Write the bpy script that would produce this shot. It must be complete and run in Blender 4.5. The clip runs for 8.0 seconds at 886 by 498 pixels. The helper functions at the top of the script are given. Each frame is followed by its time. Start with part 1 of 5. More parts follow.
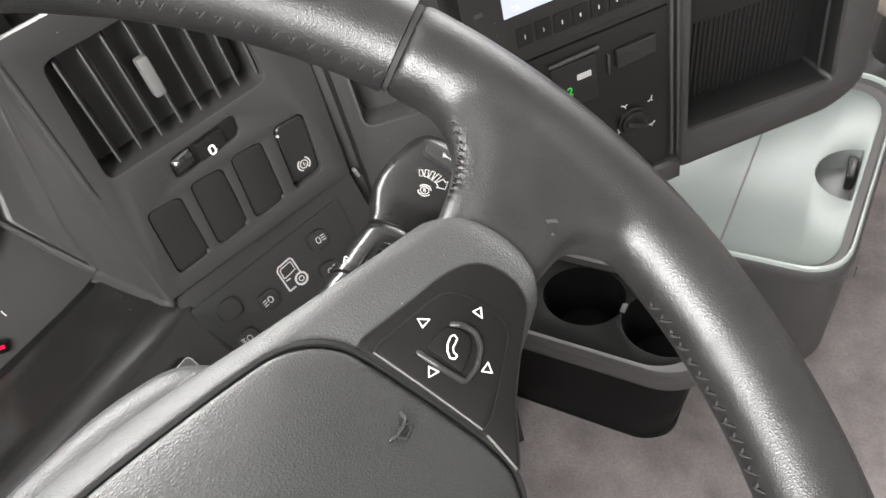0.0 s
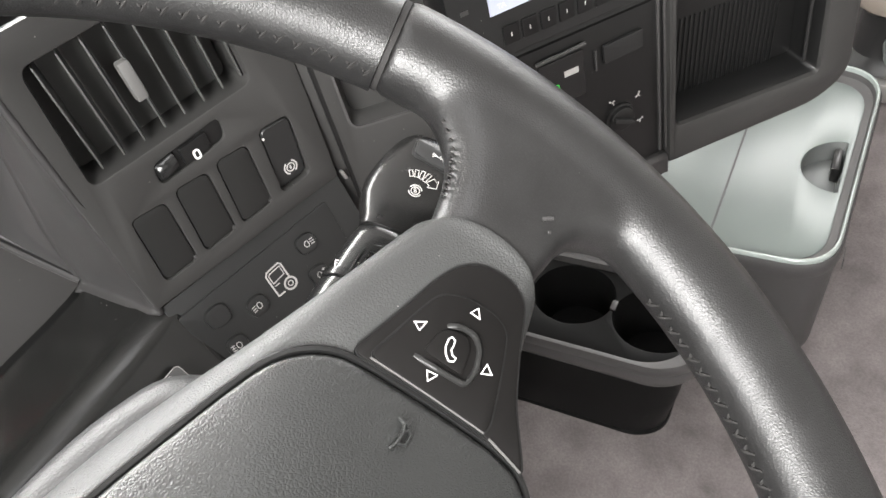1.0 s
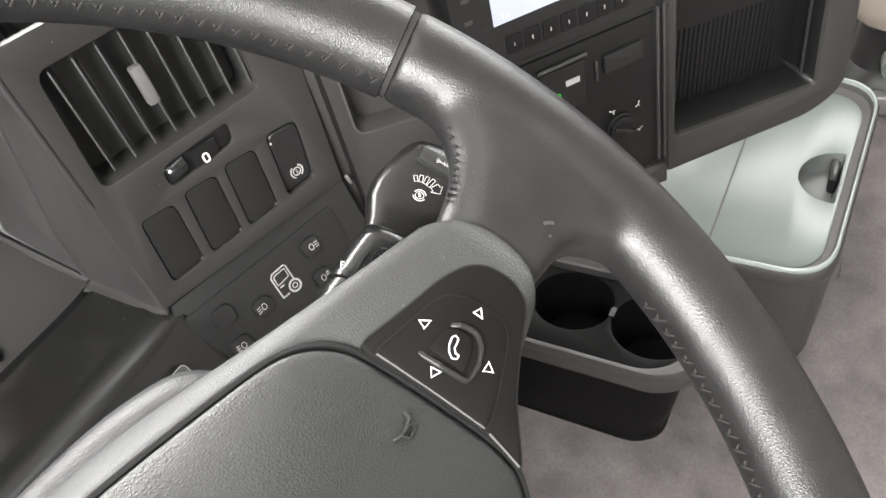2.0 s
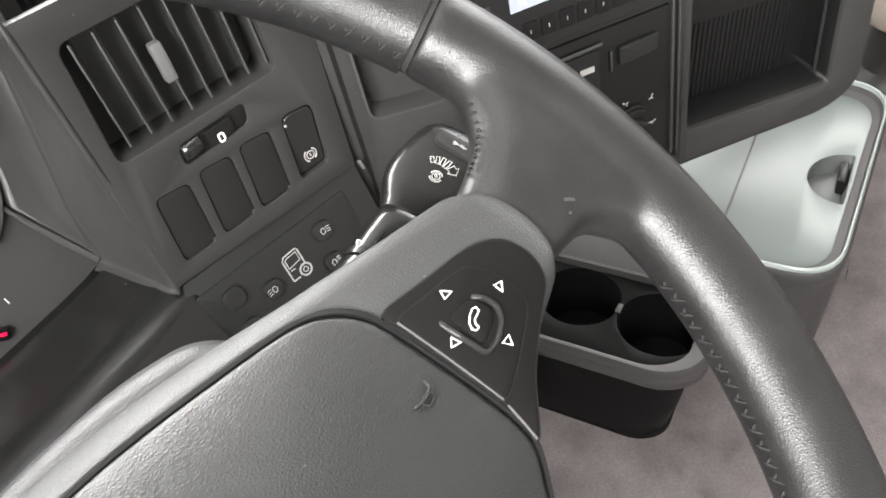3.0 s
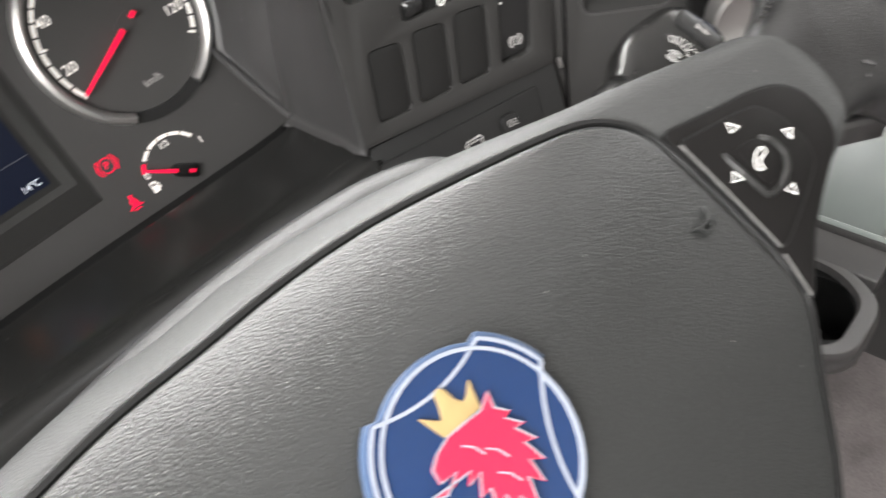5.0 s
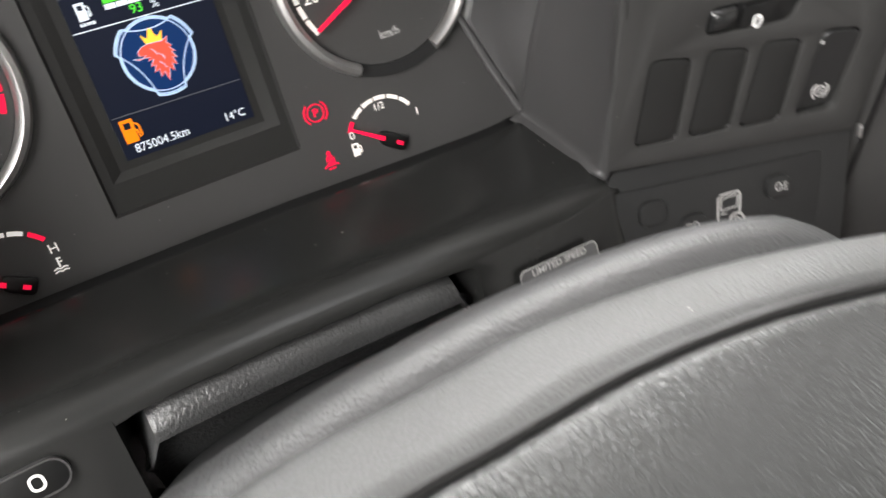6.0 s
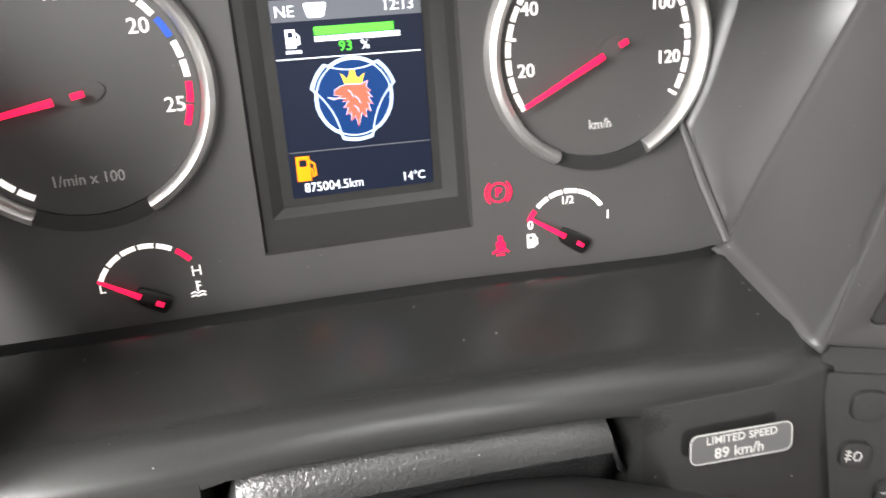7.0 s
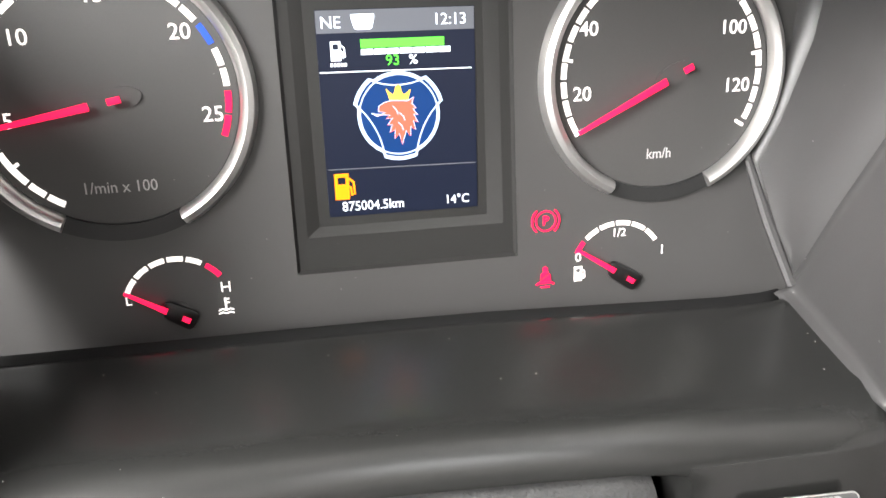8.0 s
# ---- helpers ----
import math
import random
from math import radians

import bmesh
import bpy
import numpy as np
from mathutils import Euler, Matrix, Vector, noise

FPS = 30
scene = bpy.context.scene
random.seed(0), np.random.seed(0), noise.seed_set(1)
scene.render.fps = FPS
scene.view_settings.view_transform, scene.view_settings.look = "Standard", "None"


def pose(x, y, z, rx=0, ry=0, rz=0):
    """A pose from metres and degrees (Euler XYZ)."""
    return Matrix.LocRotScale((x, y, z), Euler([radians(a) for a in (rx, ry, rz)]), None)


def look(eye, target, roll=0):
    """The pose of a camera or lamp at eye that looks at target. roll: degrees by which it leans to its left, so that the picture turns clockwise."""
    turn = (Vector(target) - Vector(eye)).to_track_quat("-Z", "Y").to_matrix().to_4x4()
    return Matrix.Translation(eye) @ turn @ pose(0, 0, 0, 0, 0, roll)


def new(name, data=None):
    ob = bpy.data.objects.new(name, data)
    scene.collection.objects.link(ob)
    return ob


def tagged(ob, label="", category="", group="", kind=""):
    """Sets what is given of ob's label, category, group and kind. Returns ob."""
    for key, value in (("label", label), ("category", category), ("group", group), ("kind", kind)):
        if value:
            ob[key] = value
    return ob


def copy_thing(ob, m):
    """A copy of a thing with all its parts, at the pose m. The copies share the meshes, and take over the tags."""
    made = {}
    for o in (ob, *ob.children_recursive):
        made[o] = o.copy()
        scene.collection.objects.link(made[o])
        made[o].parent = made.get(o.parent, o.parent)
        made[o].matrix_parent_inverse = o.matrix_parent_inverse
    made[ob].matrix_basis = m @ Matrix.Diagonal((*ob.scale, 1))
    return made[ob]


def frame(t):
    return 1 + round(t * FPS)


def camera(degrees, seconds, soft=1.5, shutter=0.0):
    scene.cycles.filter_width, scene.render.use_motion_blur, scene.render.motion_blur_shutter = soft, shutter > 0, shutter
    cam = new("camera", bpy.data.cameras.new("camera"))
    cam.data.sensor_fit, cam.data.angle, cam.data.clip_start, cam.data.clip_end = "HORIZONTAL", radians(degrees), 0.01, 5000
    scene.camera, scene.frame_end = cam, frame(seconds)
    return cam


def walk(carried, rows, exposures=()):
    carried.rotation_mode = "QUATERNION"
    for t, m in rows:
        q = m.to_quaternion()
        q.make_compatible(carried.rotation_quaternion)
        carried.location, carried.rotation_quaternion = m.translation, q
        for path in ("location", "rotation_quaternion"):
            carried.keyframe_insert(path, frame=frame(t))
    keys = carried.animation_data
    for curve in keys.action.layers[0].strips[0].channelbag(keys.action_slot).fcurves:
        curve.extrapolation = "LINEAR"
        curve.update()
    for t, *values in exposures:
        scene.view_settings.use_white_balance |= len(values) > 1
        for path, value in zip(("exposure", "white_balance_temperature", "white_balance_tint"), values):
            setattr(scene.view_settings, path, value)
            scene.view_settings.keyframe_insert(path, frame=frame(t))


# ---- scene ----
cam = camera(61.4, 8.0, 1.5, 0.5)
PATH = [
    (0.0, 0.0282, -0.4340, 0.8779, 43.32, 11.77, -61.53),
    (0.5, 0.0318, -0.4301, 0.8727, 43.04, 11.84, -63.07),
    (1.0, 0.0294, -0.4293, 0.8748, 43.06, 11.87, -63.27),
    (2.5, 0.0195, -0.4331, 0.8810, 43.96, 11.09, -62.43),
    (3.0, 0.0137, -0.4289, 0.8751, 44.02, 10.66, -61.85),
    (3.5, 0.0026, -0.4226, 0.8695, 44.34, 9.67, -60.08),
    (4.0, -0.0040, -0.4225, 0.8648, 44.23, 8.83, -58.15),
    (4.2, -0.0074, -0.4193, 0.8604, 43.90, 8.80, -57.54),
    (5.3, -0.0450, -0.3790, 0.8360, 45.14, 8.28, -44.81),
    (5.5, -0.0440, -0.3640, 0.8300, 45.92, 7.51, -41.04),
    (5.8, -0.0420, -0.3430, 0.8190, 46.56, 5.02, -34.66),
    (6.0, -0.0450, -0.3230, 0.8100, 46.93, 3.00, -32.15),
    (6.2, -0.0440, -0.3150, 0.8090, 48.05, 1.19, -28.41),
    (6.5, -0.0450, -0.2960, 0.8100, 48.92, -0.30, -22.08),
    (7.0, -0.0412, -0.2783, 0.7952, 52.09, -1.54, -15.19),
    (7.2, -0.0390, -0.2750, 0.7950, 51.59, -1.72, -13.26),
    (7.5, -0.0376, -0.2680, 0.7903, 52.36, -2.36, -11.75),
    (8.0, -0.0360, -0.2617, 0.7891, 53.00, -1.98, -10.68),
]

walk(cam, [(t, pose(x, y, z, rx, ry, rz)) for t, x, y, z, rx, ry, rz in PATH],
     [(0.0, 0.24), (4.2, 0.29), (5.3, -0.22), (6.0, -0.13), (6.6, 0.72), (7.2, 1.04), (8.0, 1.16)])

# ---- world, light ----
world = bpy.data.worlds.new("sky")
scene.world = world
world.use_nodes = True
wn, wl = world.node_tree.nodes, world.node_tree.links
sky = wn.new("ShaderNodeTexSky")
sky.sky_type, sky.sun_disc = "NISHITA", False
sky.sun_elevation, sky.sun_rotation = radians(38), radians(200)
wl.new(sky.outputs["Color"], wn["Background"].inputs["Color"])
wn["Background"].inputs["Strength"].default_value = 0.12


def window_light(name, eye, target, size_x, size_y, power, colour=(1.0, 0.985, 0.96)):
    lamp = bpy.data.lights.new(name, "AREA")
    lamp.shape, lamp.size, lamp.size_y, lamp.energy, lamp.color = "RECTANGLE", size_x, size_y, power, colour
    ob = new(name, lamp)
    ob.matrix_world = look(eye, target)
    return ob


sun_data = bpy.data.lights.new("sun", "SUN")
sun_data.energy, sun_data.angle, sun_data.color = 1.0, radians(12), (1.0, 0.97, 0.92)
new("sun", sun_data).matrix_world = look((-2.0, 1.5, 3.0), (0, 0, 0))
window_light("windscreen_daylight", (0.55, 0.95, 1.45), (0.35, -0.3, 0.75), 1.9, 0.75, 190)
window_light("driver_window_daylight", (-0.78, -0.55, 1.25), (0.4, -0.5, 0.6), 0.75, 0.55, 57)
window_light("passenger_window_daylight", (1.88, -0.35, 1.3), (0.3, -0.3, 0.6), 0.9, 0.6, 20)
# weak lamp under an assumed, unseen roof hatch, for light from above
window_light("assumed_hatch_light", (0.25, -0.40, 1.99), (0.25, -0.40, 0.0), 0.6, 0.4, 5)


# ---- helpers of this scene ----
def basis(o, x, u):
    """A frame on a panel: x to the right, y up the panel, z out of it."""
    x, u = Vector(x).normalized(), Vector(u)
    n = x.cross(u).normalized()
    u = n.cross(x)
    m = Matrix((x, u, n)).transposed().to_4x4()
    m.translation = o
    return m


def panel(o, yaw, lean):
    y, l = radians(yaw), radians(lean)
    x = Vector((math.cos(y), math.sin(y), 0))
    n = Vector((math.sin(y) * math.cos(l), -math.cos(y) * math.cos(l), math.sin(l)))
    return basis(o, x, n.cross(x))


CLUSTER = panel((0, 0, 0.66), 0, 20)
SWITCH = panel((0.2164, -0.1429, 0.61), -18, 3)
LAMP = panel((0.2163, -0.1434, 0.59), -18, 20)
WHEEL = basis((0.0038, -0.3195, 0.7146), (1, 0, 0), (0, 0.822, 0.5694))
FLOOR_Z = 0.13


def link(name, bm, material, m=None, smooth=True):
    me = bpy.data.meshes.new(name)
    bmesh.ops.recalc_face_normals(bm, faces=bm.faces)
    bm.to_mesh(me)
    bm.free()
    if smooth:
        for p in me.polygons:
            p.use_smooth = True
        try:
            me.set_sharp_from_angle(angle=radians(38))
        except AttributeError:
            pass
    me.materials.append(material)
    ob = new(name, me)
    if m is not None:
        ob.matrix_world = m
    return ob


def part(name, bm, material, parent, label="", m=None):
    """One mesh under a thing or a part, in its parent's frame."""
    ob = link(name, bm, material)
    ob.parent = parent
    if m is not None:
        ob.matrix_local = m
    return tagged(ob, label)


def thing(name, m, label, category, group="", kind=""):
    ob = new(name)
    ob.empty_display_size = 0.02
    ob.matrix_world = m
    return tagged(ob, label, category, group, kind)


def add_box(bm, c, s, bevel=0.0, m=None, seg=2):
    r = bmesh.ops.create_cube(bm, size=1.0, matrix=Matrix.Translation(c) @ Matrix.Diagonal((*s, 1)))
    vs = r["verts"]
    if bevel:
        es = list({e for v in vs for e in v.link_edges})
        out = bmesh.ops.bevel(bm, geom=es, offset=bevel, segments=seg, affect="EDGES", profile=0.5)
        vs = list({v for f in out["faces"] for v in f.verts} | {v for v in vs if v.is_valid})
    if m is not None:
        bmesh.ops.transform(bm, matrix=m, verts=vs)
    return vs


def box(c, s, bevel=0.0, m=None):
    bm = bmesh.new()
    add_box(bm, c, s, bevel, m)
    return bm


def rrect(cx, cy, w, h, r, n=5):
    pts = []
    for k, (sx, sy) in enumerate(((1, 1), (-1, 1), (-1, -1), (1, -1))):
        for i in range(n + 1):
            a = math.pi / 2 * (k + i / n)
            pts.append((cx + sx * (w / 2 - r) + r * math.cos(a), cy + sy * (h / 2 - r) + r * math.sin(a)))
    return pts


def rounded(poly, r, n=5):
    """A polygon with its corners rounded; r is one radius or one for each corner."""
    out, k = [], len(poly)
    for i, p in enumerate(poly):
        rad = r[i] if isinstance(r, (list, tuple)) else r
        p, a, b = Vector(p), Vector(poly[i - 1]), Vector(poly[(i + 1) % k])
        da, db = (a - p), (b - p)
        d = min(rad, da.length * 0.49, db.length * 0.49)
        s, e = p + da.normalized() * d, p + db.normalized() * d
        for j in range(n + 1):
            t = j / n
            out.append(tuple(s * (1 - t) ** 2 + p * 2 * t * (1 - t) + e * t * t))
    return out


def ellipse(cx, cy, rx, ry, n=28, a0=0, a1=360):
    full = abs(a1 - a0) >= 360
    return [(cx + rx * math.cos(radians(a0 + (a1 - a0) * i / (n if full else n - 1))),
             cy + ry * math.sin(radians(a0 + (a1 - a0) * i / (n if full else n - 1)))) for i in range(n)]


def curve_mesh(cu):
    ob = bpy.data.objects.new("tmp", cu)
    scene.collection.objects.link(ob)
    me = bpy.data.meshes.new_from_object(ob.evaluated_get(bpy.context.evaluated_depsgraph_get()))
    bpy.data.objects.remove(ob)
    bm = bmesh.new()
    bm.from_mesh(me)
    bpy.data.meshes.remove(me)
    return bm


def plate(loops, z0, z1, bevel=0.0):
    """A flat plate between z0 and z1 with the first loop as outline and the others as holes."""
    cu = bpy.data.curves.new("plate", "CURVE")
    cu.dimensions, cu.fill_mode = "2D", "BOTH"
    cu.extrude = (z1 - z0) / 2 - bevel
    cu.bevel_depth, cu.bevel_resolution, cu.offset = bevel, 1, -bevel
    for loop in loops:
        sp = cu.splines.new("POLY")
        sp.points.add(len(loop) - 1)
        for p, (x, y) in zip(sp.points, loop):
            p.co = (x, y, 0, 1)
        sp.use_cyclic_u = True
    bm = curve_mesh(cu)
    bpy.data.curves.remove(cu)
    bmesh.ops.remove_doubles(bm, verts=bm.verts, dist=1e-6)
    bmesh.ops.translate(bm, verts=bm.verts, vec=(0, 0, (z0 + z1) / 2))
    return bm


def merge(bm, other):
    me = bpy.data.meshes.new("tmp")
    other.to_mesh(me)
    other.free()
    bm.from_mesh(me)
    bpy.data.meshes.remove(me)
    return bm


def letters(text, size, x, y, z=0.0, align="CENTER", turn=0.0, squash=1.0, thick=0.00012, bold=0.0):
    cu = bpy.data.curves.new("letters", "FONT")
    cu.body, cu.size, cu.align_x, cu.align_y, cu.extrude, cu.offset = text, size, align, "CENTER", thick, bold
    cu.resolution_u = 3
    bm = curve_mesh(cu)
    bpy.data.curves.remove(cu)
    bmesh.ops.transform(bm, verts=bm.verts, matrix=Matrix.Translation((x, y, z)) @ Matrix.Rotation(radians(turn), 4, "Z") @ Matrix.Diagonal((squash, 1, 1, 1)))
    return bm


def band(cx, cy, r0, r1, a0, a1, z0, z1, n=24):
    """A flat arc between two radii, with thickness."""
    bm = bmesh.new()
    rows = []
    for i in range(n + 1):
        a = radians(a0 + (a1 - a0) * i / n)
        c, s = math.cos(a), math.sin(a)
        rows.append([bm.verts.new((cx + r * c, cy + r * s, z)) for r, z in ((r0, z0), (r0, z1), (r1, z1), (r1, z0))])
    for p, q in zip(rows, rows[1:]):
        for k in range(4):
            bm.faces.new((p[k], p[(k + 1) % 4], q[(k + 1) % 4], q[k]))
    bm.faces.new(rows[0])
    bm.faces.new(rows[-1][::-1])
    return bm


def loft(rings, cap=True, closed=True):
    """Rings of as many points each, joined in order."""
    bm = bmesh.new()
    vs = [[bm.verts.new(p) for p in ring] for ring in rings]
    n = len(vs[0])
    for a, b in zip(vs, vs[1:]):
        for k in range(n if closed else n - 1):
            bm.faces.new((a[k], a[(k + 1) % n], b[(k + 1) % n], b[k]))
    if cap and closed:
        bm.faces.new(vs[0][::-1])
        bm.faces.new(vs[-1])
    return bm


def sweep(path, radii, n=10, flat=1.0, up=(0, 0, 1)):
    path = [Vector(p) for p in path]
    radii = radii if isinstance(radii, (list, tuple)) else [radii] * len(path)
    rings = []
    for i, p in enumerate(path):
        t = (path[min(i + 1, len(path) - 1)] - path[max(i - 1, 0)]).normalized()
        side = t.cross(Vector(up)).normalized()
        top = side.cross(t)
        rings.append([p + (side * math.cos(2 * math.pi * k / n) + top * flat * math.sin(2 * math.pi * k / n)) * radii[i] for k in range(n)])
    return loft(rings)


def line2d(pts, w, z0, z1, closed=False):
    """A drawn line of width w along 2D points, as a raised strip."""
    pts = [Vector(p) for p in pts]
    n = len(pts)
    bm = bmesh.new()
    rows = []
    for i, p in enumerate(pts):
        a = pts[i - 1] if (i or closed) else p
        b = pts[(i + 1) % n] if (i < n - 1 or closed) else p
        t = (b - a).normalized()
        q = Vector((-t.y, t.x)) * w / 2
        rows.append([bm.verts.new((*(p + q), z0)), bm.verts.new((*(p + q), z1)), bm.verts.new((*(p - q), z1)), bm.verts.new((*(p - q), z0))])
    pairs = list(zip(rows, rows[1:])) + ([(rows[-1], rows[0])] if closed else [])
    for p, q in pairs:
        for k in range(4):
            bm.faces.new((p[k], p[(k + 1) % 4], q[(k + 1) % 4], q[k]))
    if not closed:
        bm.faces.new(rows[0])
        bm.faces.new(rows[-1][::-1])
    return bm


def ridge(pts, w, z0, z1, closed=False):
    """A drawn line with rounded shoulders, for moulded relief."""
    pts = [Vector(p) for p in pts]
    n = len(pts)
    prof = ((0.5, 0.0), (0.42, 0.6), (0.22, 0.94), (0.0, 1.0), (-0.22, 0.94), (-0.42, 0.6), (-0.5, 0.0))
    rows = []
    for i, p in enumerate(pts):
        a = pts[i - 1] if (i or closed) else p
        b = pts[(i + 1) % n] if (i < n - 1 or closed) else p
        t = (b - a).normalized()
        q = Vector((-t.y, t.x)) * w
        k = 1.0 if closed or 0 < i < n - 1 else 0.35
        rows.append([(*(p + q * f), z0 + (z1 - z0) * h * k) for f, h in prof])
    return loft(rows + (rows[:1] if closed else []), cap=False, closed=False)


def joined(*bms):
    bm = bmesh.new()
    for b in bms:
        merge(bm, b)
    return bm


# ---- materials ----
def surface(name, colour, rough=0.5, grain=900.0, bump=0.15, vary=0.12, specks=0.0, metal=0.0, coat=0.0, spec=0.5, blotch=14.0, kind="noise", rough_vary=0.15):
    """Painted, moulded or covered surface: base colour with slow and fine variation, fine relief, and pale specks of dust."""
    mat = bpy.data.materials.new(name)
    mat.use_nodes = True
    nd, lk = mat.node_tree.nodes, mat.node_tree.links
    b = nd["Principled BSDF"]
    co = nd.new("ShaderNodeTexCoord")
    n1 = nd.new("ShaderNodeTexNoise")
    n1.inputs["Scale"].default_value, n1.inputs["Detail"].default_value = blotch, 5
    lk.new(co.outputs["Object"], n1.inputs["Vector"])
    if kind == "leather":
        warp = nd.new("ShaderNodeTexNoise")
        warp.inputs["Scale"].default_value, warp.inputs["Detail"].default_value = grain * 0.7, 2
        lk.new(co.outputs["Object"], warp.inputs["Vector"])
        shift = nd.new("ShaderNodeVectorMath")
        shift.operation = "MULTIPLY_ADD"
        lk.new(warp.outputs["Color"], shift.inputs[0])
        shift.inputs[1].default_value = (0.8 / grain,) * 3
        lk.new(co.outputs["Object"], shift.inputs[2])
        n2 = nd.new("ShaderNodeTexVoronoi")
        n2.feature = "DISTANCE_TO_EDGE"
        n2.inputs["Scale"].default_value = grain
        lk.new(shift.outputs[0], n2.inputs["Vector"])
        ramp = nd.new("ShaderNodeMapRange")
        ramp.interpolation_type = "SMOOTHSTEP"
        ramp.inputs["From Min"].default_value, ramp.inputs["From Max"].default_value = 0.0, 0.34
        lk.new(n2.outputs["Distance"], ramp.inputs["Value"])
        fine = ramp.outputs["Result"]
    else:
        n2 = nd.new("ShaderNodeTexNoise")
        n2.inputs["Scale"].default_value, n2.inputs["Detail"].default_value = grain, 3
        lk.new(co.outputs["Object"], n2.inputs["Vector"])
        fine = n2.outputs["Fac"]
    add = nd.new("ShaderNodeMath")
    add.operation = "MULTIPLY_ADD"
    lk.new(n1.outputs["Fac"], add.inputs[0])
    add.inputs[1].default_value, add.inputs[2].default_value = 2 * vary, 1 - vary
    mul = nd.new("ShaderNodeMath")
    mul.operation = "MULTIPLY_ADD"
    lk.new(fine, mul.inputs[0])
    mul.inputs[1].default_value, mul.inputs[2].default_value = vary, 1 - vary / 2
    tot = nd.new("ShaderNodeMath")
    tot.operation = "MULTIPLY"
    lk.new(add.outputs[0], tot.inputs[0])
    lk.new(mul.outputs[0], tot.inputs[1])
    tint = nd.new("ShaderNodeMix")
    tint.data_type, tint.blend_type = "RGBA", "MULTIPLY"
    tint.inputs[0].default_value = 1.0
    tint.inputs["A"].default_value = (*colour, 1)
    lk.new(tot.outputs[0], tint.inputs["B"])
    out = tint.outputs["Result"]
    if specks:
        v = nd.new("ShaderNodeTexVoronoi")
        v.inputs["Scale"].default_value = 150
        lk.new(co.outputs["Object"], v.inputs["Vector"])
        cut = nd.new("ShaderNodeMapRange")
        cut.inputs["From Min"].default_value, cut.inputs["From Max"].default_value = 0.046, 0.018
        lk.new(v.outputs["Distance"], cut.inputs["Value"])
        pick = nd.new("ShaderNodeSeparateColor")
        lk.new(v.outputs["Color"], pick.inputs["Color"])
        some = nd.new("ShaderNodeMath")
        some.operation = "GREATER_THAN"
        some.inputs[1].default_value = 0.70
        lk.new(pick.outputs["Red"], some.inputs[0])
        both = nd.new("ShaderNodeMath")
        both.operation = "MULTIPLY"
        lk.new(cut.outputs["Result"], both.inputs[0])
        lk.new(some.outputs[0], both.inputs[1])
        amount = nd.new("ShaderNodeMath")
        amount.operation = "MULTIPLY"
        amount.inputs[1].default_value = specks
        lk.new(both.outputs[0], amount.inputs[0])
        dust = nd.new("ShaderNodeMix")
        dust.data_type = "RGBA"
        lk.new(amount.outputs[0], dust.inputs[0])
        lk.new(out, dust.inputs["A"])
        dust.inputs["B"].default_value = (0.55, 0.53, 0.5, 1)
        out = dust.outputs["Result"]
    lk.new(out, b.inputs["Base Color"])
    rv = nd.new("ShaderNodeMath")
    rv.operation = "MULTIPLY_ADD"
    lk.new(n1.outputs["Fac"], rv.inputs[0])
    rv.inputs[1].default_value, rv.inputs[2].default_value = 2 * rough_vary * rough, rough * (1 - rough_vary)
    lk.new(rv.outputs[0], b.inputs["Roughness"])
    b.inputs["Metallic"].default_value = metal
    b.inputs["Coat Weight"].default_value = coat
    b.inputs["Specular IOR Level"].default_value = spec
    if bump:
        bp = nd.new("ShaderNodeBump")
        bp.inputs["Strength"].default_value, bp.inputs["Distance"].default_value = bump, 0.0006
        lk.new(fine, bp.inputs["Height"])
        lk.new(bp.outputs["Normal"], b.inputs["Normal"])
    return mat


def glow(name, colour, strength):
    """A lit sign or display segment."""
    mat = bpy.data.materials.new(name)
    mat.use_nodes = True
    b = mat.node_tree.nodes["Principled BSDF"]
    b.inputs["Base Color"].default_value = (*[min(1, c) * 0.6 for c in colour], 1)
    b.inputs["Emission Color"].default_value = (*colour, 1)
    b.inputs["Emission Strength"].default_value = strength
    b.inputs["Roughness"].default_value = 0.35
    b.inputs["Specular IOR Level"].default_value = 0.15
    return mat


DASH = surface("dash_plastic", (0.0295, 0.0289, 0.0281), 0.42, 1600, 0.12, 0.15, 0.7, spec=0.4)
DASH_DARK = surface("dark_plastic", (0.015, 0.015, 0.015), 0.4, 1800, 0.1, 0.15, 0.3, spec=0.4)
DASH_GREY = surface("grey_plastic", (0.043, 0.0415, 0.0415), 0.42, 1500, 0.12, 0.1, 0.5)
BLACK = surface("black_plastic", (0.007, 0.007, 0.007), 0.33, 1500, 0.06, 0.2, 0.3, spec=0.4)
GLOSS = surface("glossy_black_plastic", (0.012, 0.012, 0.012), 0.22, 700, 0.05, 0.3, 0.4)
LEATHER = surface("smooth_worn_leather", (0.0134, 0.0132, 0.0132), 0.37, 1000, 0.14, 0.3, 0.15, kind="leather", rough_vary=0.35, blotch=60)
GRAINED = surface("grained_soft_plastic", (0.0135, 0.0142, 0.0138), 0.41, 900, 0.25, 0.12, 0.5, kind="leather", spec=0.55)
CARPET = surface("grey_carpet", (0.124, 0.110, 0.110), 0.95, 420, 1.0, 0.6, 0.0, spec=0.15, blotch=26)
PALE = surface("pale_grey_plastic", (0.108, 0.125, 0.118), 0.3, 1200, 0.15, 0.12, 0.3)
CHROME = surface("satin_chrome", (0.52, 0.51, 0.5), 0.38, 900, 0.03, 0.06, 0.0, metal=0.9)
WHITE = surface("white_print", (0.75, 0.74, 0.72), 0.5, 900, 0.0, 0.05)

